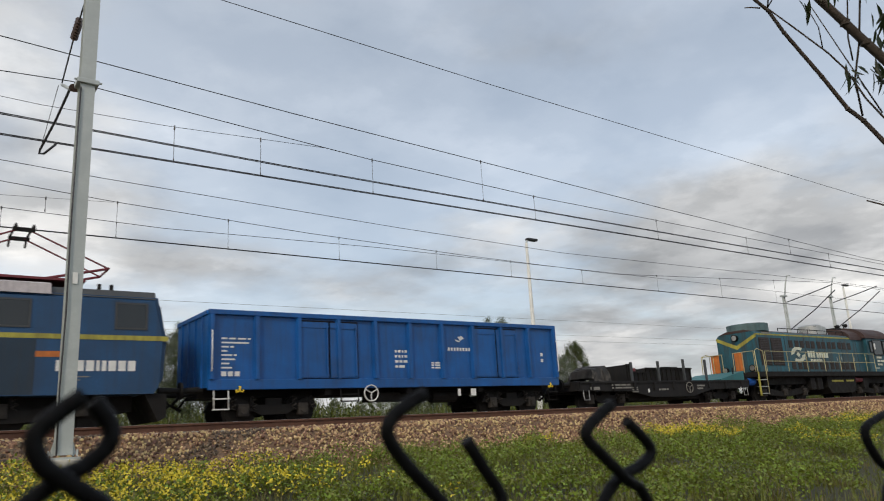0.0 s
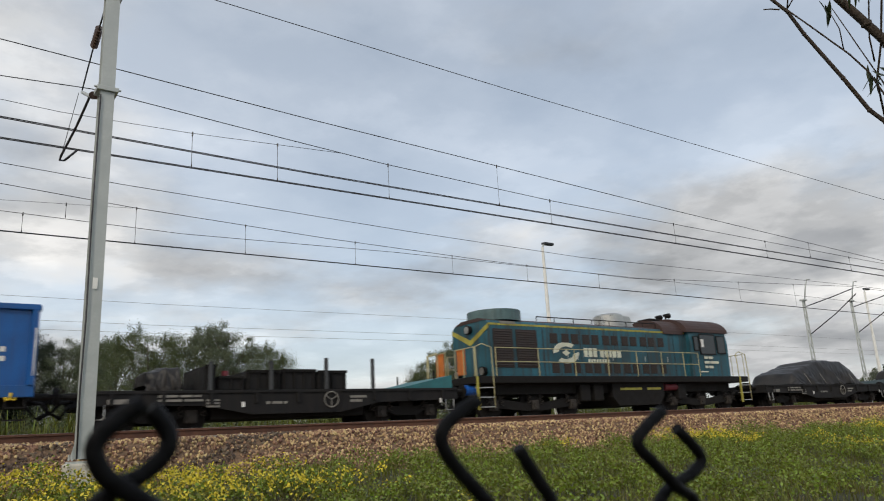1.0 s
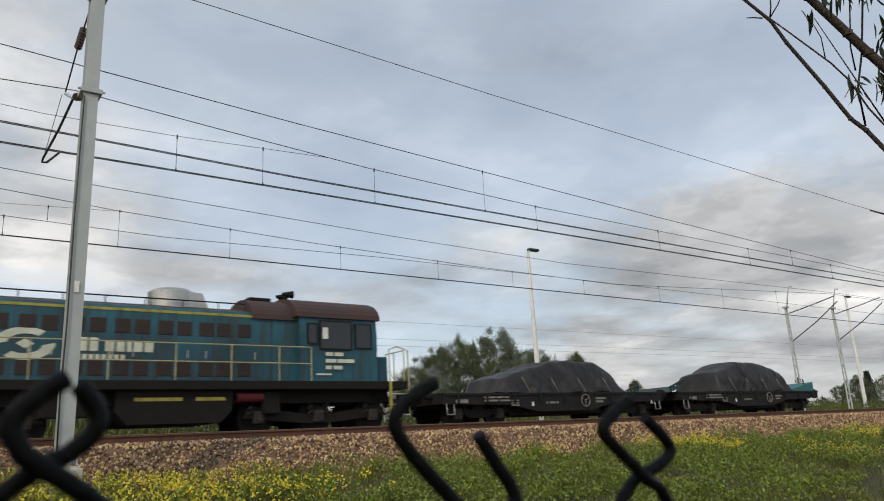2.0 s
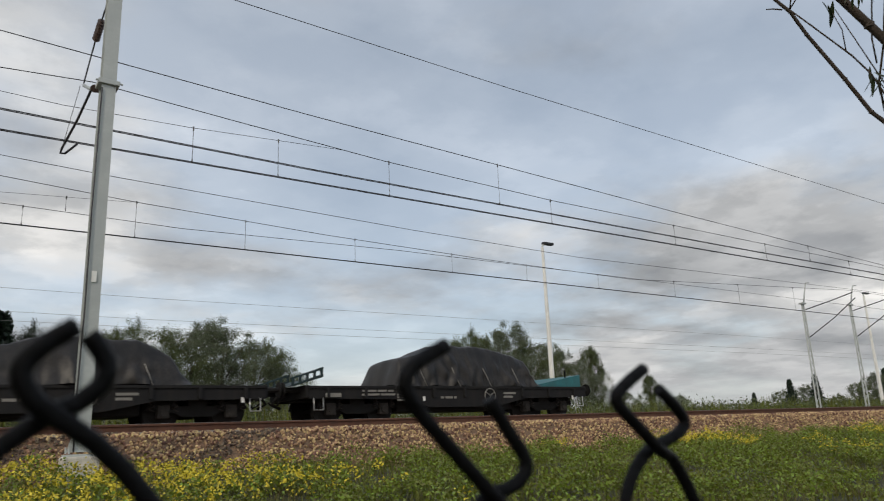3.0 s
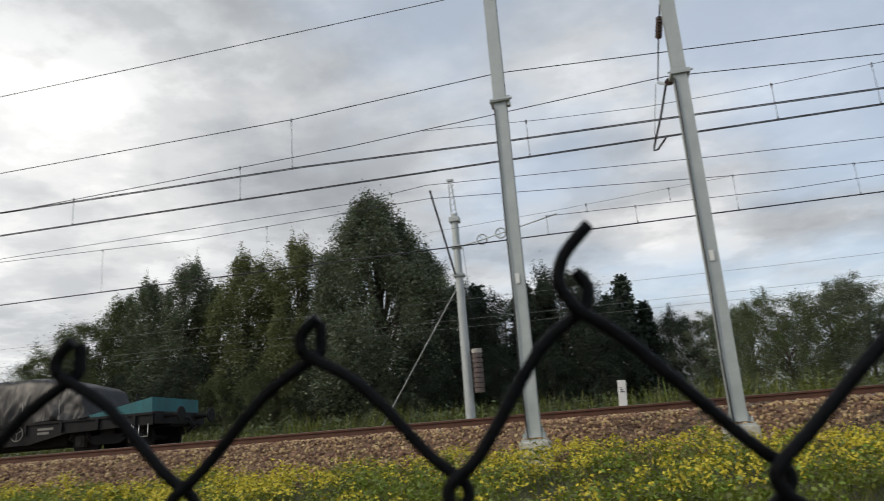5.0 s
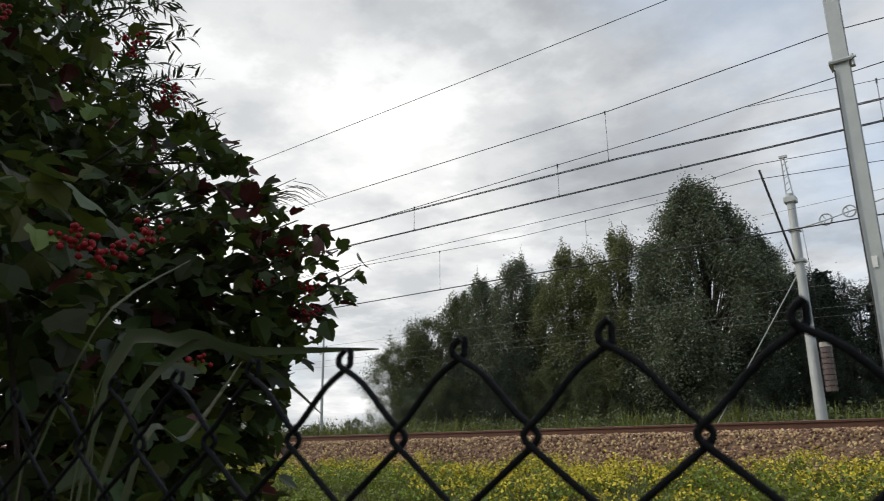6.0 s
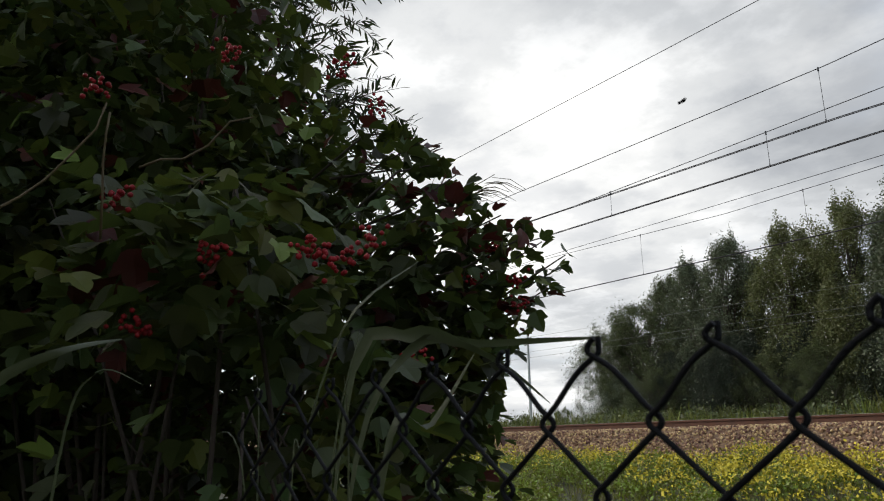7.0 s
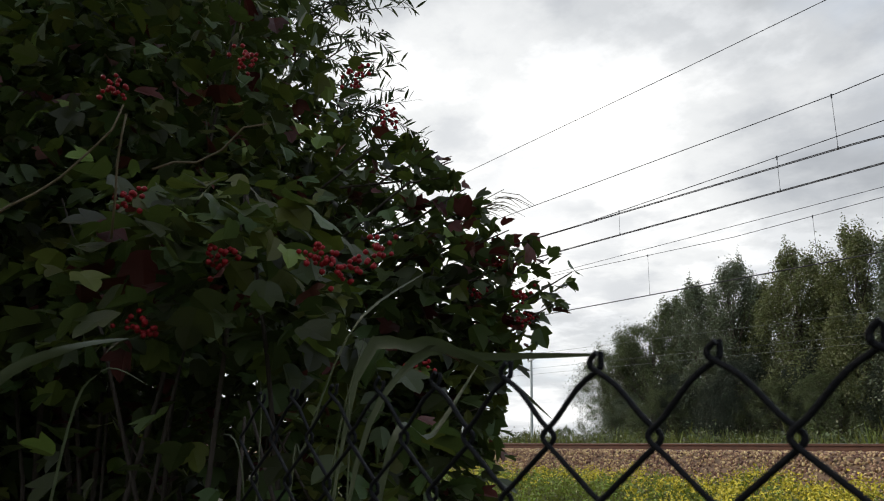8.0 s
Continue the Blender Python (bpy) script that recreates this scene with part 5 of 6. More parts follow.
def plant(kind, az, elev, depth, turn):
    """Sets a tree in the direction az (degrees from +y towards +x), its top seen under elev, at y = depth."""
    x, reach = depth * math.tan(radians(az)), depth / math.cos(radians(az))
    top = EYE_Z + reach * math.tan(radians(elev))
    base = ground_z(x, depth) - 0.1
    s = (top - base) / (10.3 if kind == "s" else REACH[kind])
    m = pose(x, depth, base, 0, 0, turn) @ Matrix.Diagonal((s, s, s, 1))
    if kind in USED:
        q = s / KINDS[kind].scale.x
        copy_thing(KINDS[kind], pose(x, depth, base, 0, 0, turn) @ Matrix.Diagonal((q, q, q, 1)))
    else:
        KINDS[kind].matrix_basis = m
        USED.add(kind)


rng = random.Random(12)
WOOD = [("g", -39.6, 9.0, 33), ("q", -38.4, 9.6, 34), ("g", -37.0, 11.3, 33), ("q", -35.2, 12.4, 35), ("p", -33.3, 13.7, 33), ("p", -31.1, 15.3, 32), ("q", -29.0, 13.2, 34), ("y", -26.6, 15.9, 32), ("q", -24.7, 13.4, 34), ("y", -22.6, 17.0, 32), ("p", -20.2, 16.2, 33),
        ("P", -16.4, 19.7, 31), ("p", -12.9, 15.6, 33), ("d", -10.6, 12.9, 33), ("s", -8.9, 12.0, 34), ("d", -6.9, 11.6, 34), ("s", -5.2, 12.0, 35), ("d", -2.4, 13.3, 36), ("s", -3.6, 11.8, 36), ("d", 0.4, 10.6, 37), ("s", -0.6, 11.0, 38),
        ("s", 2.4, 11.6, 38), ("s", 1.2, 10.2, 40), ("s", 3.8, 9.4, 39), ("d", 5.4, 8.8, 40), ("w", 7.3, 8.2, 40), ("q", 9.2, 8.3, 44), ("w", 10.8, 8.5, 45), ("g", 13.2, 9.3, 45), ("w", 15.9, 9.1, 46), ("w", 18.2, 9.5, 45), ("g", 20.4, 8.0, 46), ("w", 22.4, 6.4, 46),
        ("g", 33.4, 5.8, 42), ("w", 34.8, 7.2, 43), ("g", 36.8, 8.2, 43), ("w", 39.2, 8.5, 43), ("g", 41.6, 7.4, 44), ("w", 43.8, 6.6, 45), ("q", 46.0, 6.3, 46), ("q", 50.2, 3.9, 48), ("g", 52.0, 2.4, 50), ("g", 48.2, 3.0, 50), ("g", 25.2, 3.4, 70), ("w", 27.8, 3.0, 72), ("g", 30.5, 3.4, 70), ("w", 29.2, 2.6, 75),
        ("s", 55.0, 1.5, 75), ("g", 53.6, 1.4, 80), ("s", 57.2, 2.1, 70), ("g", 58.9, 2.3, 74), ("s", 59.6, 2.9, 70), ("w", 60.3, 2.5, 74), ("s", 61.2, 3.1, 70), ("g", 62.4, 1.8, 78), ("g", 63.7, 2.6, 72), ("w", 64.8, 3.0, 70), ("s", 65.4, 3.2, 72), ("g", 66.6, 2.9, 70), ("w", 68.2, 3.0, 70), ("g", 70.0, 2.9, 70),
        # low understorey: its dark pines put the shade below the crowns into colour
        ("d", -13.8, 8.6, 29), ("d", -17.8, 8.2, 30), ("w", -15.6, 5.8, 28), ("d", -26.6, 8.0, 30), ("d", -30.4, 8.2, 30), ("d", -34.6, 7.2, 31), ("d", -21.5, 7.2, 29), ("g", -24.8, 7.0, 29), ("g", -28.4, 6.8, 29), ("d", -32.4, 6.6, 29.5), ("g", -36.0, 6.0, 30), ("w", -39.0, 5.2, 30), ("d", -0.5, 7.2, 34), ("d", -3.6, 7.0, 33), ("d", -7.8, 7.4, 32), ("d", -10.6, 8.0, 31),
        ("g", -43.5, 2.7, 95), ("w", -46.3, 2.2, 100), ("g", -49.8, 3.2, 80), ("w", -52.0, 3.3, 80), ("g", -54.5, 3.4, 80), ("w", -57.5, 3.0, 85), ("g", -61.0, 2.8, 85)]
for kind, az, elev, depth in WOOD:
    plant(kind, az, elev, depth + (17 if -42 < az < 12 else 0), rng.uniform(0, 360))

# far woods that close the horizon
v, f = [], []
for k in range(1500):
    a = rng.uniform(-85, 85)
    reach = rng.uniform(260, 420)
    x, y = reach * math.sin(radians(a)), reach * math.cos(radians(a))
    h = (3.2 + 3.5 * abs(noise.noise((a * 0.15, 0, 2)))) * rng.uniform(0.5, 1.0)
    v2, f2 = leaf_quads(rng, [(Vector((x, y, h * rng.uniform(0.0, 0.9))), 1.0)], 14, 2.2, 1.8)
    n = len(v)
    v += v2
    f += [tuple(i + n for i in q) for q in f2]
tagged(raw("far_woods", v, f, LEAF_B), "low distant woods along the horizon", "woods", kind="stuff")


# ---- verge ----
def blades(rng, spots, material, name, label, category, h0, h1, w, lean=0.5):
    verts, faces = [], []
    for x, y, z, s in spots:
        a = rng.uniform(0, 6.283)
        d = Vector((math.cos(a), math.sin(a), 0))
        side = Vector((-d.y, d.x, 0)) * w * s * rng.uniform(0.6, 1.3)
        h = rng.uniform(h0, h1) * s
        l1 = d * h * lean * rng.uniform(0.05, 0.4)
        l2 = d * h * lean * rng.uniform(0.5, 1.3)
        p = Vector((x, y, z))
        k = len(verts)
        verts += [tuple(p - side), tuple(p + side), tuple(p + l1 + Vector((0, 0, h * 0.6)) + side * 0.8), tuple(p + l1 + Vector((0, 0, h * 0.6)) - side * 0.8), tuple(p + l2 + Vector((0, 0, h)))]
        faces += [(k, k + 1, k + 2, k + 3), (k + 3, k + 2, k + 4)]
    return tagged(raw(name, verts, faces, material), label, category, kind="stuff")


def verge():
    rng = random.Random(21)
    spots = []
    while len(spots) < 60000:
        y = 3.5 + 8.9 * rng.random() ** 0.75
        x = rng.uniform(-1.6, 2.3) * y + rng.uniform(-4, 4)
        edge = 12.25 + 0.25 * noise.noise((x * 0.8, 0, 5))
        if y > edge:
            continue
        spots.append((x, y, ground_z(x, y) - 0.02, 0.45 + 0.9 * abs(noise.noise((x * 0.7, y * 0.9, 1))) + 0.35 * rng.random()))
    blades(rng, spots, GRASS, "grass", "rough green grass on the railway verge", "grass", 0.08, 0.25, 0.0055)
    dry = [(x, y, z, s) for x, y, z, s in spots if noise.noise((x * 0.9, y * 1.3, 31)) > 0.0][:16000]
    blades(rng, dry, DRY, "dry_grass", "dry brownish grass stalks on the verge", "grass", 0.1, 0.24, 0.005)
    # broad-leaved weeds in clumps
    centres = []
    while len(centres) < 5200:
        y = 4.5 + 7.9 * rng.random() ** 0.7
        x = rng.uniform(-1.5, 2.2) * y + rng.uniform(-4, 4)
        if noise.noise((x * 0.9, y * 1.2, 8)) < 0.0 or y > 12.3 + 0.2 * noise.noise((x, 0, 5)):
            continue
        tuft = max(0.0, noise.noise((x * 1.1, y * 1.4, 22)) + 0.25)
        centres.append((Vector((x, y, ground_z(x, y) + rng.uniform(0.02, 0.12) + 0.3 * tuft)), rng.uniform(0.5, 0.9) + 0.8 * tuft))
    v, f = leaf_quads(rng, centres, 30, 0.085, 0.046, -0.3)
    tagged(raw("weeds", v, f, WEED), "low leafy weeds growing on the verge", "weeds", kind="stuff")
    # yellow flower heads on the weeds
    heads = []
    while len(heads) < 1900:
        y = 6.0 + 6.3 * rng.random() ** 0.6
        x = rng.uniform(-1.5, 2.2) * y
        dense = noise.noise((x * 0.3, y * 0.5, 14)) + (0.30 if -16 < x < 5 else -0.12) + 0.05 * (y - 10)
        if dense < 0.14 + 0.3 * rng.random() or y > 12.2:
            continue
        heads.append((Vector((x, y, ground_z(x, y) + rng.uniform(0.14, 0.3) + 0.2 * max(0.0, noise.noise((x * 1.1, y * 1.4, 22)) + 0.25))), rng.uniform(0.6, 1.3)))
    v, f = leaf_quads(rng, heads, 13, 0.045, 0.042, -0.5)
    tagged(raw("yellow_flowers", v, f, FLOWER), "yellow flowering weeds scattered along the verge", "flowers", kind="stuff")
    # tall weeds behind the far track
    spots = []
    for _ in range(40000):
        y = rng.uniform(24.8, 31)
        x = rng.uniform(-2.0, 2.6) * y
        spots.append((x, y, ground_z(x, y), 0.6 + 0.5 * abs(noise.noise((x * 0.3, y * 0.3, 4))) + 0.35 * rng.random()))
    blades(rng, spots, GRASS, "tall_grass", "tall rough grass behind the railway tracks", "grass", 0.9, 1.9, 0.022, 0.25)
    centres = []
    for _ in range(3200):
        y = rng.uniform(25.2, 31)
        x = rng.uniform(-1.9, 2.5) * y
        centres.append((Vector((x, y, ground_z(x, y) + rng.uniform(0.2, 1.4))), rng.uniform(0.7, 1.3)))
    v, f = leaf_quads(rng, centres, 26, 0.24, 0.13)
    tagged(raw("shrubs", v, f, LEAF_B), "green scrub growing behind the railway tracks", "shrubs", kind="stuff")


verge()


# ---- chain-link fence ----
FENCEWIRE = matt(mat("dark_coated_fence_wire", (0.006, 0.006, 0.007), 0.6, 0.0, 0.3, 60, 0.15, 400), 0.15)


def make_fence():
    """Woven wire mesh: each wire zigzags and hooks into its neighbours; the tops end in open knuckles."""
    fence = thing("chain_link_fence", "dark wire chain-link fence with open knuckled top edge", "fence")
    y0, step, rise, r = 0.1, 0.025, 0.0255, 0.00112
    rng = random.Random(3)

    def wobble(c, k):
        return 0.0007 * noise.noise((c * 3.1, k * 2.3, 1)), 0.0007 * noise.noise((c * 2.7, k * 1.9, 7))

    # bent tops: where the two wires cross, then the loose end of each
    TOPS = {
        -1: ((-0.0270, 0.0263), [(-0.0236, 0.0409), (-0.0284, 0.0360), (-0.0298, 0.0314), (-0.0284, 0.0284)], [(-0.0268, 0.0336), (-0.0252, 0.0310), (-0.0256, 0.0284)]),
        1: ((0.0248, 0.0218), [(0.0264, 0.0310), (0.0232, 0.0286), (0.0216, 0.0262), (0.0228, 0.0234)], [(0.0281, 0.0306), (0.0302, 0.0276), (0.0299, 0.0252), (0.0274, 0.0230)]),
        3: ((0.0820, 0.0092), [(0.0742, 0.0305), (0.0695, 0.0281), (0.0672, 0.0254), (0.0690, 0.0218), (0.0745, 0.0162)], [(0.0840, 0.0232), (0.0873, 0.0185), (0.0905, 0.0140), (0.0893, 0.0112), (0.0855, 0.0098)]),
        5: ((0.1182, 0.0142), [(0.1158, 0.0279), (0.1105, 0.0250), (0.1082, 0.0225), (0.1120, 0.0190)], [(0.1230, 0.0247), (0.1272, 0.0215), (0.1293, 0.0185), (0.1250, 0.0160)]),
        9: ((0.2240, 0.0060), [(0.2252, 0.0232), (0.2130, 0.0208), (0.2090, 0.0180), (0.2140, 0.0110)], [(0.2330, 0.0200), (0.2360, 0.0150), (0.2300, 0.0090)]),
    }

    def sink(x):
        """The top edge sags where the fence has been pressed down."""
        return float(np.interp(x, [-0.3, -0.15, 0.0, 0.03, 0.07, 0.135, 0.16, 0.19, 0.215, 0.3], [0.001, 0.0, -0.002, -0.0036, -0.0108, -0.0115, -0.05, -0.05, -0.0115, -0.0115]))

    def smooth(pts, n=3):
        out = []
        for i in range(len(pts) - 1):
            a, p, q, b = (Vector(pts[min(max(i + d, 0), len(pts) - 1)]) for d in (-1, 0, 1, 2))
            for k in range(n):
                t = k / n
                out.append(0.5 * (2 * p + (q - a) * t + (2 * a - 5 * p + 4 * q - b) * t * t + (3 * p - a - 3 * q + b) * t ** 3))
        return out + [Vector(pts[-1])]

    rows = 58
    for c in range(-22, 34):
        pts = []
        for k in range(rows):
            # at row k the wire sits in column c or c + 1
            col = c if (c + k) % 2 else c + 1
            left = col == c
            wx, wz = wobble(col, k)
            x = col * step + wx
            z = 0.0255 - k * rise + wz + sink(x)
            front = -0.0016 if left else 0.0016
            if k == 0 and col in TOPS:
                x, z = TOPS[col][0]
                pts += [(px, y0 + front, pz) for px, pz in TOPS[col][1 if left else 2]] + [(x, y0 + front * 0.8, z)]
                pts.append((x + (0.0075 if left else -0.0075), y0, z - 0.0058))
            elif k == 0:
                # the two ends twist into a short nub
                s, h = (1 if left else -1), rng.uniform(0.85, 1.15)
                end = [(0.0016 + s * 0.0004, 0.0062 * h), (0.0006 - s * 0.0008, 0.0046 * h), (-s * 0.0013, 0.0030 * h), (-s * 0.0012, 0.0014)]
                pts += [(x + a, y0 + front, z - 0.001 + b) for a, b in end] + [(x, y0 + front * 0.8, z - 0.001), (x + s * 0.0095, y0 + front * 0.3, z - 0.0072)]
            else:
                q = 1 if left else -1
                pts += [(x + q * 0.0045, y0 + front * 0.4, z + 0.0062), (x - q * 0.0008, y0 + front, z + 0.0016), (x - q * 0.0008, y0 + front, z - 0.0016), (x + q * 0.0045, y0 + front * 0.4, z - 0.0062)]
        bm = B()
        near = -0.35 < c * step < 0.3
        if near:
            pts = smooth(pts[:60]) + [Vector(p) for p in pts[60:]]
        tube(bm, [(px, py, EYE_Z + pz) for px, py, pz in pts], r, 8 if near else 5)
        part("wire", bm, FENCEWIRE, fence)
    return fence


make_fence()

# ---- guelder rose bush, willow and grasses by the fence ----
ROSELEAF = leaf_mat("guelder_rose_leaves", (0.052, 0.068, 0.022), (0.09, 0.125, 0.024), 0.75, 0.45)
OLIVELEAF = leaf_mat("olive_rose_leaves", (0.115, 0.135, 0.028), (0.12, 0.15, 0.024), 0.7, 0.45)
REDLEAF = leaf_mat("reddened_leaves", (0.085, 0.022, 0.017), (0.11, 0.025, 0.018), 0.4, 0.45)
WILLOWLEAF = leaf_mat("narrow_willow_leaves", (0.03, 0.043, 0.02), (0.045, 0.065, 0.018), 0.4, 0.45)
BERRY = mat("red_berries", (0.27, 0.010, 0.014), 0.5, 0, 0.25, 30, 0.02)
TWIG = mat("brown_twig_bark", (0.06, 0.045, 0.035), 0.85, 0, 0.3, 20, 0.4, 120)
for leafy in (ROSELEAF, OLIVELEAF, REDLEAF, WILLOWLEAF, BERRY):
    matt(leafy, 0.25)
REED = leaf_mat("pale_grass_blades", (0.085, 0.10, 0.05), (0.06, 0.08, 0.03), 0.25, 0.45)

HALF = [(0.14, 0.0), (0.33, 0.10), (0.43, 0.25), (0.50, 0.45), (0.60, 0.66), (0.44, 0.64), (0.31, 0.60), (0.30, 0.76), (0.20, 0.90)]
LOBED = [(0, 0)] + HALF + [(0, 1.04)] + [(-a, b) for a, b in HALF[::-1]]
NARROW = [(0, 0), (0.07, 0.25), (0.085, 0.5), (0.05, 0.8), (0, 1.0), (-0.05, 0.8), (-0.085, 0.5), (-0.07, 0.25)]


def add_leaf(verts, faces, form, p, d, up, size, fold=0.25):
    """One folded leaf blade: a fan of triangles round its midrib."""
    d = d.normalized()
    side = d.cross(up)
    side = side.normalized() if side.length > 1e-4 else d.orthogonal().normalized()
    nrm = side.cross(d)
    k = len(verts)
    verts.append(tuple(p + d * size * 0.45 - nrm * size * 0.05))
    for a, b in form:
        verts.append(tuple(p + (side * a + d * b + nrm * (abs(a) * fold - 0.18 * b * b)) * size))
    n = len(form)
    for i in range(n):
        faces.append((k, k + 1 + i, k + 1 + (i + 1) % n))


def in_lobe(rng, lobe, skin=0.5):
    (cx, cy, cz), (rx, ry, rz) = lobe
    while True:
        q = Vector((rng.uniform(-1, 1), rng.uniform(-1, 1), rng.uniform(-1, 1)))
        if skin < q.length <= 1 or (q.length <= 1 and rng.random() < 0.35):
            bump = 1 + 0.22 * noise.noise((q.x * 2.2 + cx * 3, q.y * 2.2, q.z * 2.2 + cz))
            return Vector((cx + q.x * rx * bump, cy + q.y * ry * bump, EYE_Z + cz + q.z * rz * bump)), q


# the two lobes centred below y = -0.7 are unseen, added to shade the rest
BUSH = [((-1.99, 0.80, -0.35), (0.72, 0.60, 1.05), 3000), ((-1.67, 0.87, 0.22), (0.42, 0.36, 0.50), 800), ((-1.50, 1.00, 0.28), (0.19, 0.18, 0.30), 150), ((-1.56, 0.88, -0.15), (0.26, 0.25, 0.40), 260),
        ((-2.20, 0.38, 0.85), (0.75, 0.55, 0.80), 2400), ((-2.22, 0.82, 0.70), (0.40, 0.34, 0.45), 1000), ((-1.25, 0.30, 0.16), (0.34, 0.26, 0.30), 560), ((-2.2, -0.15, -0.1), (0.55, 0.45, 1.2), 1900), ((-1.95, -0.75, 0.8), (0.6, 0.3, 0.9), 1300), ((-3.2, 0.40, 1.7), (0.8, 0.75, 1.1), 3600), ((-2.9, -0.3, 0.9), (0.6, 0.7, 1.6), 3000), ((-1.08, 0.45, 0.0), (0.22, 0.16, 0.24), 150),
        ((-3.0, 0.0, 0.3), (0.9, 1.1, 2.0), 4200), ((-3.6, -0.1, -0.6), (0.7, 1.3, 1.4), 7000), ((-1.7, -1.1, 0.4), (0.8, 0.6, 1.9), 2200)]


def make_bush():
    rng = random.Random(8)
    bush = thing("guelder_rose_bush", "large dark guelder rose bush with lobed leaves and red berries", "bush")
    verts, faces, rv, rf, ov, of = [], [], [], [], [], []
    for c, rad, count in BUSH:
        for _ in range(int(count * 1.5)):
            p, q = in_lobe(rng, (c, rad))
            if p.x > -2.75 and p.z < EYE_Z + 0.15 and p.y < 0.45 + 0.1 * rng.random() and rng.random() < 0.93:
                continue
            out = Vector((q.x * rad[0], q.y * rad[1], 0))
            d = Vector((rng.gauss(0, 0.7), rng.gauss(0, 0.7), rng.gauss(-0.35, 0.35))) + out.normalized() * 0.5 if out.length else Vector((0, 0, -1))
            up = Vector((rng.gauss(0, 0.45), rng.gauss(0, 0.45), 1.0))
            pick = rng.random()
            olive = pick < 0.12 + 0.6 * max(0.0, noise.noise((p.x * 3.5, p.y * 3.5, p.z * 3.5)) + 0.1)
            sv, sf = (rv, rf) if pick > 0.95 else (ov, of) if olive else (verts, faces)
            add_leaf(sv, sf, LOBED, p, d, up, rng.uniform(0.032, 0.066) * (1.9 if p.x < -2.7 and c[2] < 1 else 1.0), rng.uniform(0.1, 0.5))
    # leafy sprays that break the outline towards the tracks
    bm = B()
    for az, el in ((-55, 24), (-53.6, 23.2), (-52.6, 22.6), (-52, 21.4), (-51.2, 20.4), (-50.2, 19.2), (-49.2, 18.2), (-47.6, 17.2), (-45.6, 16.4), (-46.4, 15.2), (-44.4, 15.0), (-42.6, 13.9), (-43.6, 12.7), (-44.2, 11.4), (-45.6, 10.2), (-46.8, 8.8), (-48.0, 7.2), (-49.0, 5.4), (-49.6, 3.6)):
        far = rng.uniform(1.66, 1.86)
        ends = []
        for da, de in ((0, 0), (-4, -1.6 + rng.uniform(-1, 1)), (-9, -4.5 + rng.uniform(-2, 2))):
            a, e = radians(az + da), radians(el + de)
            ends.append(Vector((-0.04 + far * math.sin(a) * math.cos(e), -0.11 + far * math.cos(a) * math.cos(e), EYE_Z + far * math.sin(e))))
        tube(bm, [tuple(p) for p in ends[::-1]], [0.004, 0.0028, 0.0015], 5)
        for k in range(26):
            u = 2 * (k + rng.random()) / 26
            p = ends[0].lerp(ends[1], u) if u < 1 else ends[1].lerp(ends[2], u - 1)
            p = p + Vector((rng.gauss(0, 0.02), rng.gauss(0, 0.02), rng.gauss(0, 0.02))) * (0.6 + u)
            d = Vector((rng.gauss(0.25, 0.6), rng.gauss(0.25, 0.6), rng.gauss(-0.1, 0.5)))
            pick = rng.random()
            sv, sf = (rv, rf) if pick > 0.82 else (ov, of) if pick > 0.7 else (verts, faces)
            add_leaf(sv, sf, LOBED, p, d, Vector((rng.gauss(0, 0.6), rng.gauss(0, 0.6), 1.0)), rng.uniform(0.026, 0.052), rng.uniform(0.1, 0.5))
    part("spray_wood", bm, TWIG, bush)
    raw("foliage", verts, faces, ROSELEAF, bush)
    raw("olive_foliage", ov, of, OLIVELEAF, bush, "lighter olive-green leaves")
    raw("autumn_foliage", rv, rf, REDLEAF, bush, "reddish turning leaves")
    bm = B()
    for k in range(46):
        c, rad, _ = BUSH[(0, 1, 3, 4, 5, 6, 9)[k % 7]]
        tip, _ = in_lobe(rng, (c, rad), 0.7)
        root = Vector((-1.85 + rng.uniform(-0.35, 0.3), 0.7 + rng.uniform(-0.5, 0.4), -2.0))
        mid = root.lerp(tip, 0.55) + Vector((rng.gauss(0, 0.1), rng.gauss(0, 0.1), 0.15))
        tube(bm, [tuple(root), tuple(root.lerp(mid, 0.5) + Vector((rng.gauss(0, 0.04), rng.gauss(0, 0.04), 0))), tuple(mid), tuple(mid.lerp(tip, 0.6) + Vector((0, 0, 0.04))), tuple(tip)], [0.012, 0.010, 0.006, 0.004, 0.002], 5)
    part("stem_tangle", bm, TWIG, bush)
    # bare pale stems in front of the leaves
    for trace in (((-76.2, 19.4), (-74.7, 20.2), (-73.1, 20.4), (-71.3, 21.6), (-69.8, 23.5), (-68, 24)), ((-88, 12), (-85.2, 15.1), (-83.7, 16.3), (-82.3, 17.7), (-80.9, 19.6), (-79.4, 21.7), (-78.9, 23.6)), ((-78.3, 14), (-78.5, 17.4), (-78.7, 19.4), (-78.7, 21.4), (-78.6, 23.0))):
        bm = B()
        tube(bm, [(-0.04 + 0.86 * math.sin(radians(a)) * math.cos(radians(e)), -0.11 + 0.86 * math.cos(radians(a)) * math.cos(radians(e)), EYE_Z + 0.86 * math.sin(radians(e))) for a, e in trace], [0.0016 - 0.0001 * k for k in range(len(trace))], 6)
        part("bare_stem", bm, DRY, bush, "thin pale bare stem")
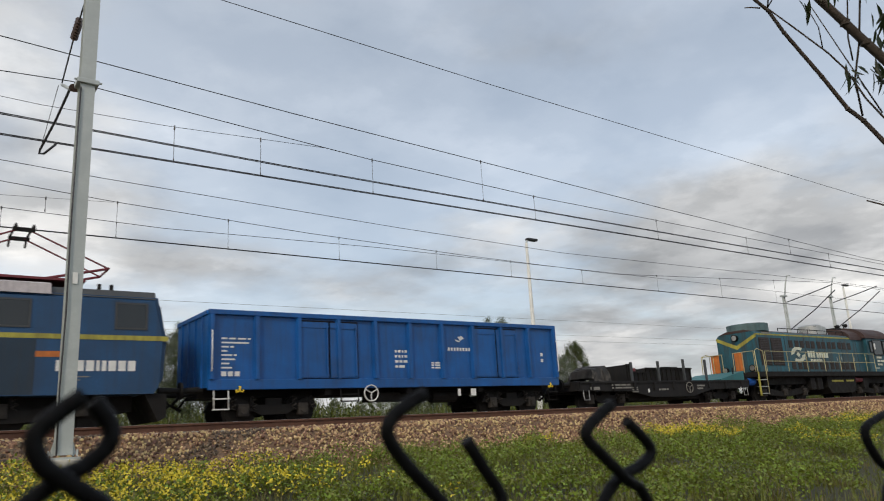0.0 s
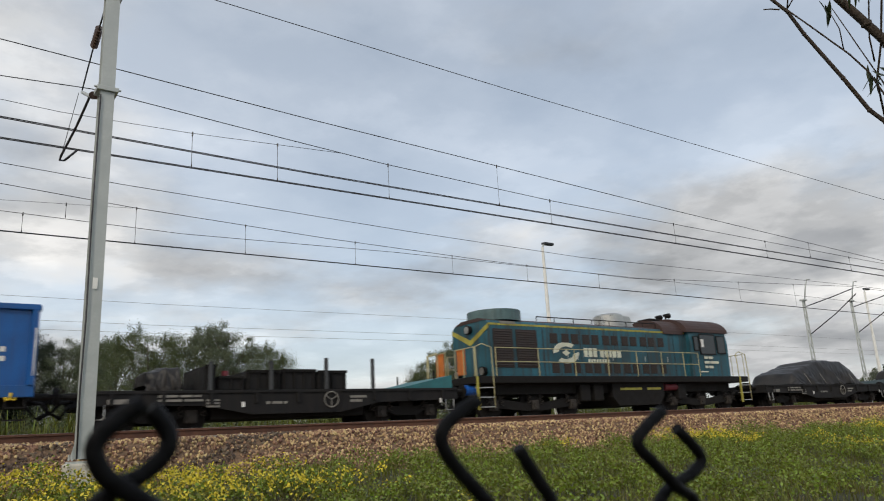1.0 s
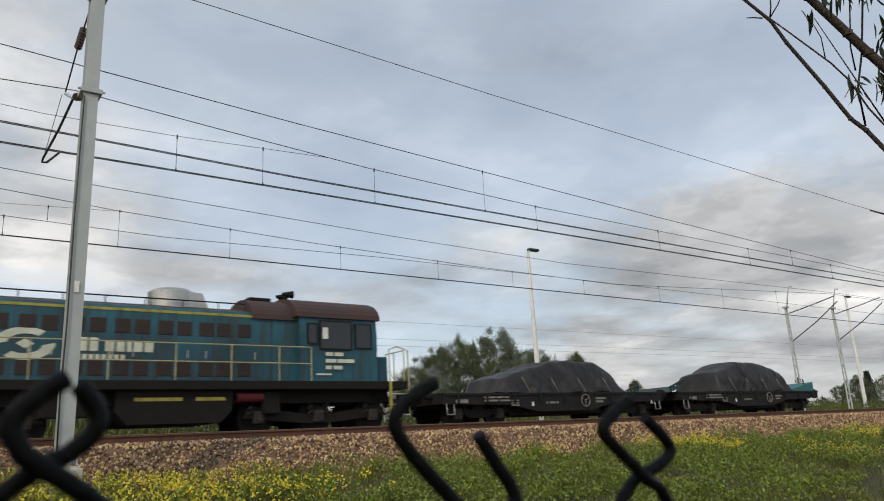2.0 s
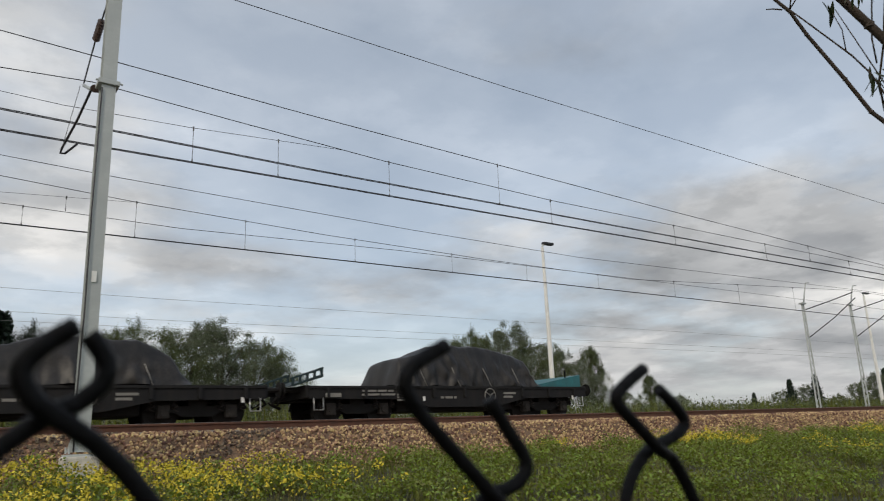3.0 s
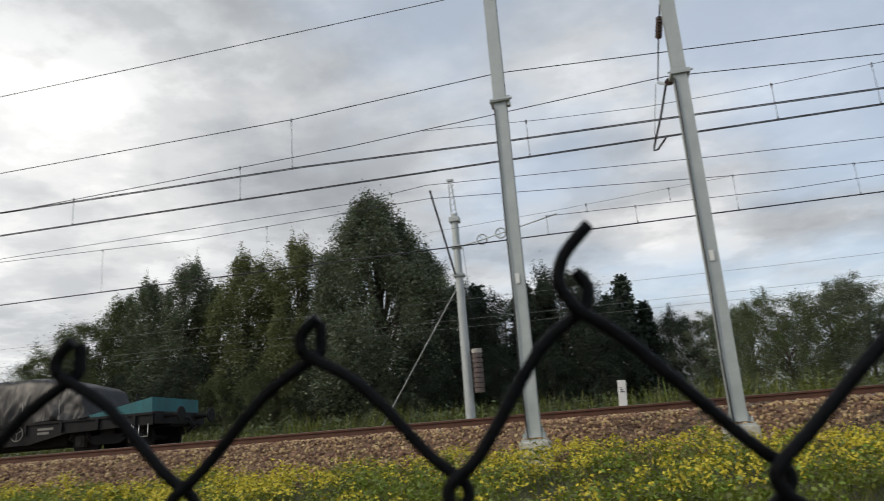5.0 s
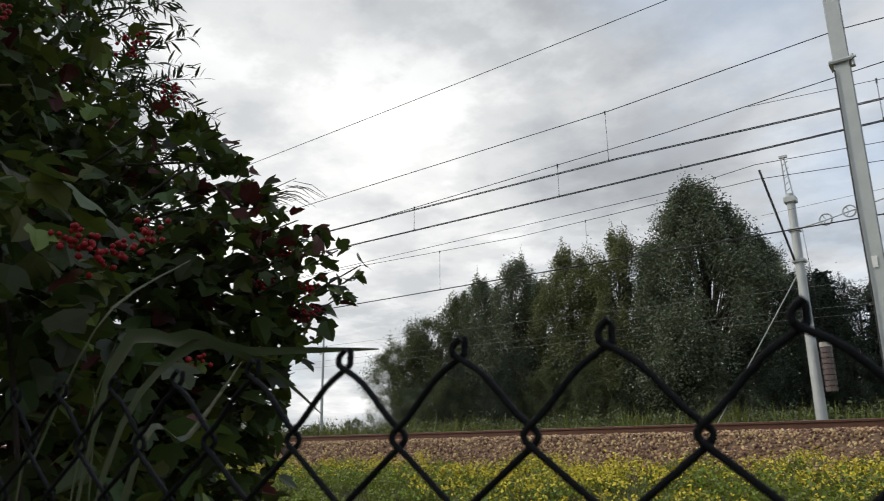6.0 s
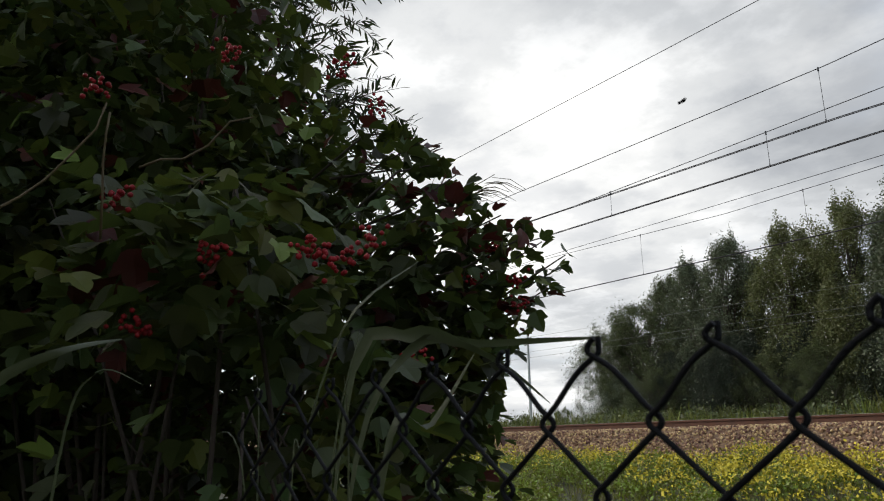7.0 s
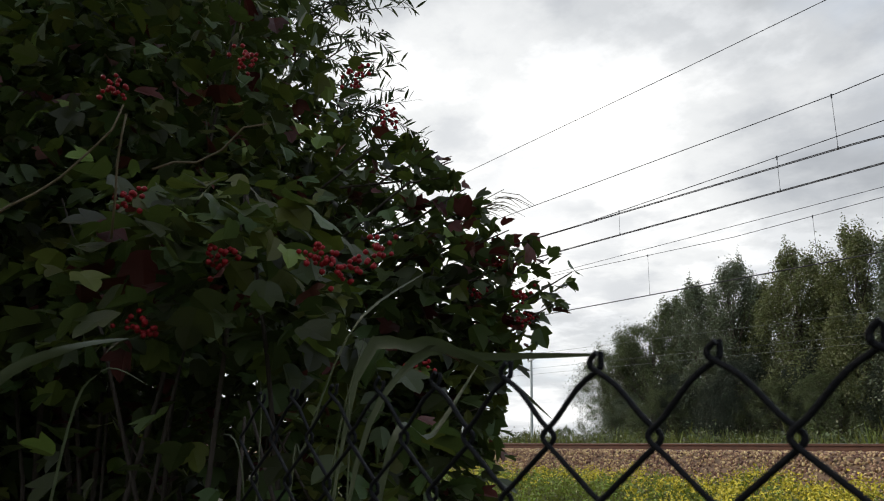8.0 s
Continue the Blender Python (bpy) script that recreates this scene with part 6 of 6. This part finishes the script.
    # berry clusters hang from the outer twigs
    spots = [(-0.87, 0.40, 0.27), (-0.89, 0.36, 0.24), (-0.91, 0.33, 0.26), (-0.985, 0.225, 0.255), (-1.267, 0.983, 0.434), (-1.311, 0.956, 0.371), (-1.247, 1.031, 0.362), (-1.18, 0.53, 0.72), (-1.17, 0.30, 0.665), (-1.22, 0.11, 0.56), (-1.23, 0.64, 0.68), (-1.11, 0.13, 0.35), (-1.08, 0.16, 0.165), (-1.11, 0.64, 0.148), (-1.259, 1.035, 0.307)]
    for c in spots:
        bm = B()
        for _ in range(22):
            o = Vector((rng.gauss(0, 0.0125), rng.gauss(0, 0.0125), rng.gauss(-0.008, 0.011)))
            bmesh.ops.create_icosphere(bm, subdivisions=1, radius=rng.uniform(0.0036, 0.005), matrix=Matrix.Translation(Vector((c[0], c[1], EYE_Z + c[2])) + o))
        for fc in bm.faces:
            fc.smooth = True
        part("berry_cluster", bm, BERRY, bush, "hanging cluster of red berries")
    return bush


make_bush()


def make_willow():
    """A willow behind the bush, with sprays of narrow leaves."""
    rng = random.Random(18)
    tree = thing("willow_tree", "dark willow with narrow hanging leaves behind the bush", "tree")
    bm = B()
    tube(bm, [(-4.1, 1.2, -2.0), (-4.0, 1.2, 0.0), (-3.85, 1.2, 1.6), (-3.6, 1.2, 3.2)], [0.14, 0.11, 0.07, 0.03], 8)
    part("trunk", bm, TWIG, tree)
    verts, faces = [], []
    bm = B()
    lobes = [((-3.75, 1.25, 2.0), (0.75, 0.7, 1.5)), ((-3.42, 1.50, 1.4), (0.38, 0.38, 0.75)), ((-3.45, 1.32, 2.2), (0.34, 0.34, 0.9)), ((-3.45, 0.75, 3.0), (0.9, 0.7, 0.9)), ((-3.8, 1.4, 0.3), (0.7, 0.6, 1.4))]
    for k in range(420):
        base, q = in_lobe(rng, lobes[k % 5], 0.5)
        d = Vector((q.x * 0.8 + rng.gauss(0, 0.3), q.y * 0.8 + rng.gauss(0, 0.3), rng.uniform(-0.1, 0.6))).normalized()
        n, ln = 24, rng.uniform(0.35, 0.6)
        pts = [base + d * ln * j / n + Vector((0, 0, -0.22 * ln * (j / n) ** 2)) for j in range(n + 1)]
        tube(bm, [tuple(pts[j]) for j in (0, 8, 16, 24)], [0.004, 0.003, 0.002, 0.001], 4)
        for j in range(2, n + 1):
            a = rng.uniform(0, 6.283)
            side = (d.orthogonal() * math.cos(a) + d.cross(d.orthogonal()) * math.sin(a))
            add_leaf(verts, faces, NARROW, pts[j], d * 0.8 + side * 0.7 + Vector((0, 0, -0.25)), Vector((rng.gauss(0, 0.5), rng.gauss(0, 0.5), 1)), rng.uniform(0.06, 0.1), 0.15)
    part("twig_mass", bm, TWIG, tree)
    raw("foliage", verts, faces, WILLOWLEAF, tree)


make_willow()


def blade(points, width, name="reed_blade"):
    """A long grass leaf: a folded ribbon that narrows to its tip."""
    bm = B()
    pts = [Vector(p) for p in points]
    n = 18
    rows = []
    for k in range(n + 1):
        u = k / n * (len(pts) - 1)
        i = min(int(u), len(pts) - 2)
        a, b = pts[max(i - 1, 0)], pts[min(i + 2, len(pts) - 1)]
        t = u - i
        p, q = pts[i], pts[i + 1]
        c = 0.5 * (2 * p + (q - a) * t + (2 * a - 5 * p + 4 * q - b) * t * t + (3 * p - a - 3 * q + b) * t ** 3)
        d = (q - p).normalized()
        side = d.cross(Vector((0.3, 0.8, 0.35))).normalized()
        w = width * min(1, 0.45 + 1.8 * k / n) * (1 - (k / n) ** 3) + 0.0006
        rows.append([bm.verts.new((c - side * w)), bm.verts.new(c + side.cross(d) * w * 0.35), bm.verts.new(c + side * w)])
    for r0, r1 in zip(rows, rows[1:]):
        for j in (0, 1):
            bm.faces.new((r0[j], r0[j + 1], r1[j + 1], r1[j])).smooth = True
    solid(name, bm, REED, "long pale grass blade beside the fence", "grass blade", "tall grass blades")


Z = EYE_Z
blade([(-0.70, 0.24, Z - 0.5), (-0.67, 0.26, Z - 0.05), (-0.60, 0.28, Z + 0.078), (-0.536, 0.32, Z + 0.080), (-0.433, 0.353, Z + 0.076)], 0.0055)
blade([(-0.72, 0.24, Z - 0.5), (-0.68, 0.26, Z + 0.04), (-0.60, 0.28, Z + 0.092), (-0.55, 0.30, Z + 0.08), (-0.526, 0.332, Z + 0.059), (-0.50, 0.358, Z + 0.027)], 0.0075)
blade([(-0.53, 0.16, Z - 0.5), (-0.507, 0.19, Z - 0.03), (-0.487, 0.22, Z + 0.008), (-0.467, 0.246, Z + 0.06)], 0.006)
blade([(-0.59, 0.14, Z - 0.5), (-0.583, 0.155, Z - 0.042), (-0.58, 0.163, Z - 0.004), (-0.564, 0.193, Z + 0.095), (-0.533, 0.242, Z + 0.144)], 0.0042)
blade([(-0.59, 0.14, Z - 0.5), (-0.593, 0.133, Z - 0.047), (-0.595, 0.129, Z + 0.047)], 0.0032)
blade([(-0.58, 0.15, Z - 0.5), (-0.596, 0.125, Z - 0.047), (-0.607, 0.095, Z + 0.0)], 0.0034)
blade([(-0.58, 0.21, Z - 0.5), (-0.58, 0.205, Z - 0.039), (-0.582, 0.20, Z + 0.05)], 0.003)
blade([(-0.76, -0.09, Z - 0.4), (-0.75, -0.06, Z - 0.02), (-0.737, -0.035, Z + 0.043), (-0.731, 0.013, Z + 0.074), (-0.722, 0.057, Z + 0.086)], 0.006)
blade([(-0.80, 0.02, Z - 0.4), (-0.79, 0.03, Z - 0.02), (-0.775, 0.05, Z + 0.06), (-0.76, 0.09, Z + 0.05)], 0.005)
blade([(-0.66, 0.22, Z - 0.5), (-0.655, 0.23, Z - 0.05), (-0.64, 0.25, Z + 0.1)], 0.004)


def reed_plume():
    """A drooping seed head of a reed that stands behind the bush."""
    rng = random.Random(44)
    plume = thing("plume_grass", "slender wild grass with a drooping feathery seed head", "grass")

    def at(az, el, reach):
        a, e = radians(az), radians(el)
        return Vector((-0.04 + reach * math.sin(a) * math.cos(e), -0.11 + reach * math.cos(a) * math.cos(e), EYE_Z + reach * math.sin(e)))

    foot = at(-56, 0, 2.2)
    foot.z = ground_z(foot.x, foot.y) - 0.02
    bm = B()
    tube(bm, [tuple(foot), tuple(at(-54, 10, 2.2)), tuple(at(-51.6, 17.5, 2.2)), tuple(at(-50.2, 19.3, 2.2)), tuple(at(-48, 20.4, 2.2))], [0.004, 0.003, 0.002, 0.0015, 0.001], 5)
    part("stalk", bm, DRY, plume)
    bm = B()
    for k in range(26):
        u = rng.random()
        p = at(-51.4 + 3.2 * u, 17.8 + 2.4 * u, 2.2)
        q = at(-49.2 + 3.9 * u + rng.uniform(-0.5, 0.5), 18.0 + 1.6 * u + rng.uniform(-0.8, 0.9), 2.2 + rng.uniform(-0.06, 0.06))
        tube(bm, [tuple(p), tuple(p.lerp(q, 0.55) + Vector((0, 0, 0.014))), tuple(q)], [0.0009, 0.0012, 0.0006], 4)
    part("seed_head", bm, DRY, plume, "feathery pale brown seed head")


reed_plume()


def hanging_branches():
    """Bare willow branches that reach down into the view, with a few hanging leaves, and an added unseen crown."""
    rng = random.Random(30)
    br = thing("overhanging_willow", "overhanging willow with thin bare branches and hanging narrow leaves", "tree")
    bm = B()
    tube(bm, [(4.6, -1.8, -2.3), (4.5, -1.7, -0.5), (4.3, -1.2, 1.2), (3.6, -0.4, 2.0)], [0.16, 0.13, 0.09, 0.05], 8)
    tube(bm, [(4.5, -1.7, -0.3), (3.2, -2.0, 1.2), (1.0, -2.2, 2.1), (-1.2, -2.2, 2.4)], [0.10, 0.08, 0.05, 0.02], 7)
    tube(bm, [(4.4, -1.5, 0.0), (3.6, 0.2, 0.2), (2.95, 0.95, 0.32)], [0.06, 0.035, 0.02], 6)
    tube(bm, [(3.6, 0.2, 0.2), (3.1, 0.7, 0.1), (2.78, 0.85, 0.18)], [0.02, 0.016, 0.012], 6)
    part("trunk", bm, TWIG, br)
    verts, faces = [], []
    # crown out of view behind the camera, added to keep sky light off the bush
    for c, rad, count in (((0.2, -2.3, 2.0), (3.0, 1.0, 1.2), 3000), ((-1.6, -2.2, 0.6), (1.3, 0.9, 1.6), 2600), ((3.6, -1.8, 2.2), (1.2, 1.0, 1.2), 1200)):
        for _ in range(count):
            p, q = in_lobe(rng, (c, rad))
            add_leaf(verts, faces, NARROW, p, Vector((rng.gauss(0, 0.5), rng.gauss(0, 0.5), -0.8)), Vector((rng.gauss(0, 1), rng.gauss(0, 1), 0.4)), rng.uniform(0.10, 0.17), 0.2)
    raw("crown", verts, faces, WILLOWLEAF, br)

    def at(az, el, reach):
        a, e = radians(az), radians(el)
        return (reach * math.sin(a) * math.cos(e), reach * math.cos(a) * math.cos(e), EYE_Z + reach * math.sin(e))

    def limb(name, pts, r0, r1):
        bm = B()
        n = len(pts)
        r0, r1 = r0 * 0.72, r1 * 0.72
        tube(bm, pts, [r0 + (r1 - r0) * k / (n - 1) for k in range(n)], 6)
        for k in range(1, n - 1):
            bmesh.ops.create_icosphere(bm, subdivisions=1, radius=(r0 + (r1 - r0) * k / (n - 1)) * 1.35, matrix=Matrix.Translation(pts[k]))
        return part(name, bm, TWIG, br)

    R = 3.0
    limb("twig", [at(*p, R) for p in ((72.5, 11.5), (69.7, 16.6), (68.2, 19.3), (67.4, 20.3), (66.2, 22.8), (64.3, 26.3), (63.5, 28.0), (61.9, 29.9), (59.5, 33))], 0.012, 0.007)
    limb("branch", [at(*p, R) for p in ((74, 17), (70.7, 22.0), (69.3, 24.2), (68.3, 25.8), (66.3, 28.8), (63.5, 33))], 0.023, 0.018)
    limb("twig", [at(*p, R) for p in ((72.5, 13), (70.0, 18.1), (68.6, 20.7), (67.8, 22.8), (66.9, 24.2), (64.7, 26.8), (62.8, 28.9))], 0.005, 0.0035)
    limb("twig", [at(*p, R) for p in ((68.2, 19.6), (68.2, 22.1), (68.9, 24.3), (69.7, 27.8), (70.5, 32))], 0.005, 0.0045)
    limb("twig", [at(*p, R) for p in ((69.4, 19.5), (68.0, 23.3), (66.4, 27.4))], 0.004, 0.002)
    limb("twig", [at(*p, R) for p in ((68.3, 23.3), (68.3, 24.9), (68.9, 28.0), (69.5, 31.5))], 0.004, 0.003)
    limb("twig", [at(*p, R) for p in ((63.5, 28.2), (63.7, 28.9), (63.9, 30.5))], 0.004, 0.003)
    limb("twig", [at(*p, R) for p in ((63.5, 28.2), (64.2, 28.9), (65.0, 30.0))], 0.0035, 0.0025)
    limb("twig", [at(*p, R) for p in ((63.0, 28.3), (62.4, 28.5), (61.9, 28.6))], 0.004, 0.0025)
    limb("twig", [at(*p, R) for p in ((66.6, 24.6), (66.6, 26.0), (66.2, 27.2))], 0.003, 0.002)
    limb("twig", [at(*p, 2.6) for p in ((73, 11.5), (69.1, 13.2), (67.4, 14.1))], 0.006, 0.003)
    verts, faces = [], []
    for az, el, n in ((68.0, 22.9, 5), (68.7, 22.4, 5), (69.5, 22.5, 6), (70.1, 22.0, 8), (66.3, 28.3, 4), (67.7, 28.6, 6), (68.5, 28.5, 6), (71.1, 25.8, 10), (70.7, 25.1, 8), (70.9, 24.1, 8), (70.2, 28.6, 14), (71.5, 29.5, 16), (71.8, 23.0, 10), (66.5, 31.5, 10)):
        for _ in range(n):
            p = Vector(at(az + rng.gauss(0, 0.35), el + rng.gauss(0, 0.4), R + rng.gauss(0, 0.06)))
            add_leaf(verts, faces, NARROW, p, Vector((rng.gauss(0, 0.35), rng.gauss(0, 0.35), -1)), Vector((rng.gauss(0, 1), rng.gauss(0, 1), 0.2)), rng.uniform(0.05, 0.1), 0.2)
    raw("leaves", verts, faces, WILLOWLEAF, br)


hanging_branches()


def make_insect():
    """A small fly that crosses close to the camera once."""
    fly = thing("flying_insect", "small dark flying insect passing over the fence", "insect")
    bm = B()
    bmesh.ops.create_icosphere(bm, subdivisions=2, radius=1, matrix=Matrix.Diagonal((0.0022, 0.0010, 0.0009, 1)))
    bmesh.ops.create_icosphere(bm, subdivisions=2, radius=0.0009, matrix=Matrix.Translation((0.0029, 0, 0)))
    part("body", bm, FENCEWIRE, fly)
    for s in (-1, 1):
        bm = B()
        prism(bm, [(0.0006, 0.0004), (-0.0012, 0.0011), (-0.0026, 0.0008), (-0.0012, 0.0003)], s * 0.0006, s * 0.0007)
        part("wing", bm, FENCEWIRE, fly)
    return fly


FLY = make_insect()
# this copy of the fly stands in for a small tumbling leaf
LEAF_STANDIN = copy_thing(FLY, pose(1.9, 0.0, EYE_Z + 0.5))


# ---- what moves ----
def run(t):
    """How far the train has gone along its track at time t."""
    return float(np.interp(t, [0, 0.5, 1, 1.5, 3, 3.5, 5.3, 8], [0, 8.25, 17.6, 26.2, 52.6, 61.0, 90.8, 134.5]))


def motions():
    times = [0, 0.5, 1.0, 1.5, 2.0, 2.5, 3.0, 3.5, 4.0, 4.5, 5.0, 5.5, 6.0, 6.5, 7.0, 7.5, 8.0]
    for ob, u in TRAIN:
        walk(ob, [(t, pose(u - run(t), FAR, 0)) for t in times])
    steps = [k / FPS for k in range(int(8 * FPS) + 1)]
    for ob, x, r in WHEELS:
        walk(ob, [(t, pose(x, 0, r, 0, -math.degrees(run(t) / r), 0)) for t in steps])

    walk(LEAF_STANDIN, [(0, pose(1.9, 0.0, EYE_Z + 0.5, 0, 0, 180)), (0.2, pose(1.2, 0.1, EYE_Z + 0.3, 0, 0, 180)), (0.4, pose(0.436, 0.198, EYE_Z + 0.175, 0, 0, 175)), (0.467, pose(0.410, 0.273, EYE_Z + 0.170, 0, 30, 170)), (0.5, pose(0.398, 0.273, EYE_Z + 0.162, 0, 50, 170)), (0.533, pose(0.384, 0.273, EYE_Z + 0.148, 0, 50, 170)), (0.6, pose(0.2152, 0.2304, EYE_Z + 0.0986, 0, 60, 165)), (0.667, pose(0.1125, 0.1610, EYE_Z + 0.0585, 0, 78, 160)), (0.7, pose(0.1088, 0.1593, EYE_Z + 0.0568, 0, 80, 160)), (0.733, pose(0.1051, 0.1580, EYE_Z + 0.0551, 0, 80, 160)), (0.8, pose(0.02, 0.28, EYE_Z - 0.02, 0, 70, 165)), (0.95, pose(-0.25, 0.9, EYE_Z - 0.9, 0, 40, 170)), (1.2, pose(-0.3, 1.2, ground_z(-0.3, 1.2) + 0.02, 0, 0, 180)), (8, pose(-0.3, 1.2, ground_z(-0.3, 1.2) + 0.02, 0, 0, 180))])
    walk(FLY, [(0, pose(1.3, -1.2, -2.02)), (6.5, pose(1.3, -1.2, -2.02)), (6.8, pose(0.7, -0.6, EYE_Z - 0.2, 0, 0, 120)), (6.9, pose(0.25, 0.12, EYE_Z + 0.06, 0, 0, 150)), (6.967, pose(-0.247, 0.233, EYE_Z + 0.178, 0, 0, 170)), (7.0, pose(-0.2615, 0.233, EYE_Z + 0.182, 0, 0, 170)), (7.033, pose(-0.276, 0.232, EYE_Z + 0.188, 0, 0, 170)), (7.1, pose(-0.5, 0.1, EYE_Z + 0.75, 0, -30, 190)), (7.3, pose(-0.6, -1.0, EYE_Z + 1.0, 0, 0, 240)), (7.6, pose(-0.3, -1.6, -2.02, 0, 0, 280)), (8, pose(-0.3, -1.6, -2.02, 0, 0, 280))])


motions()
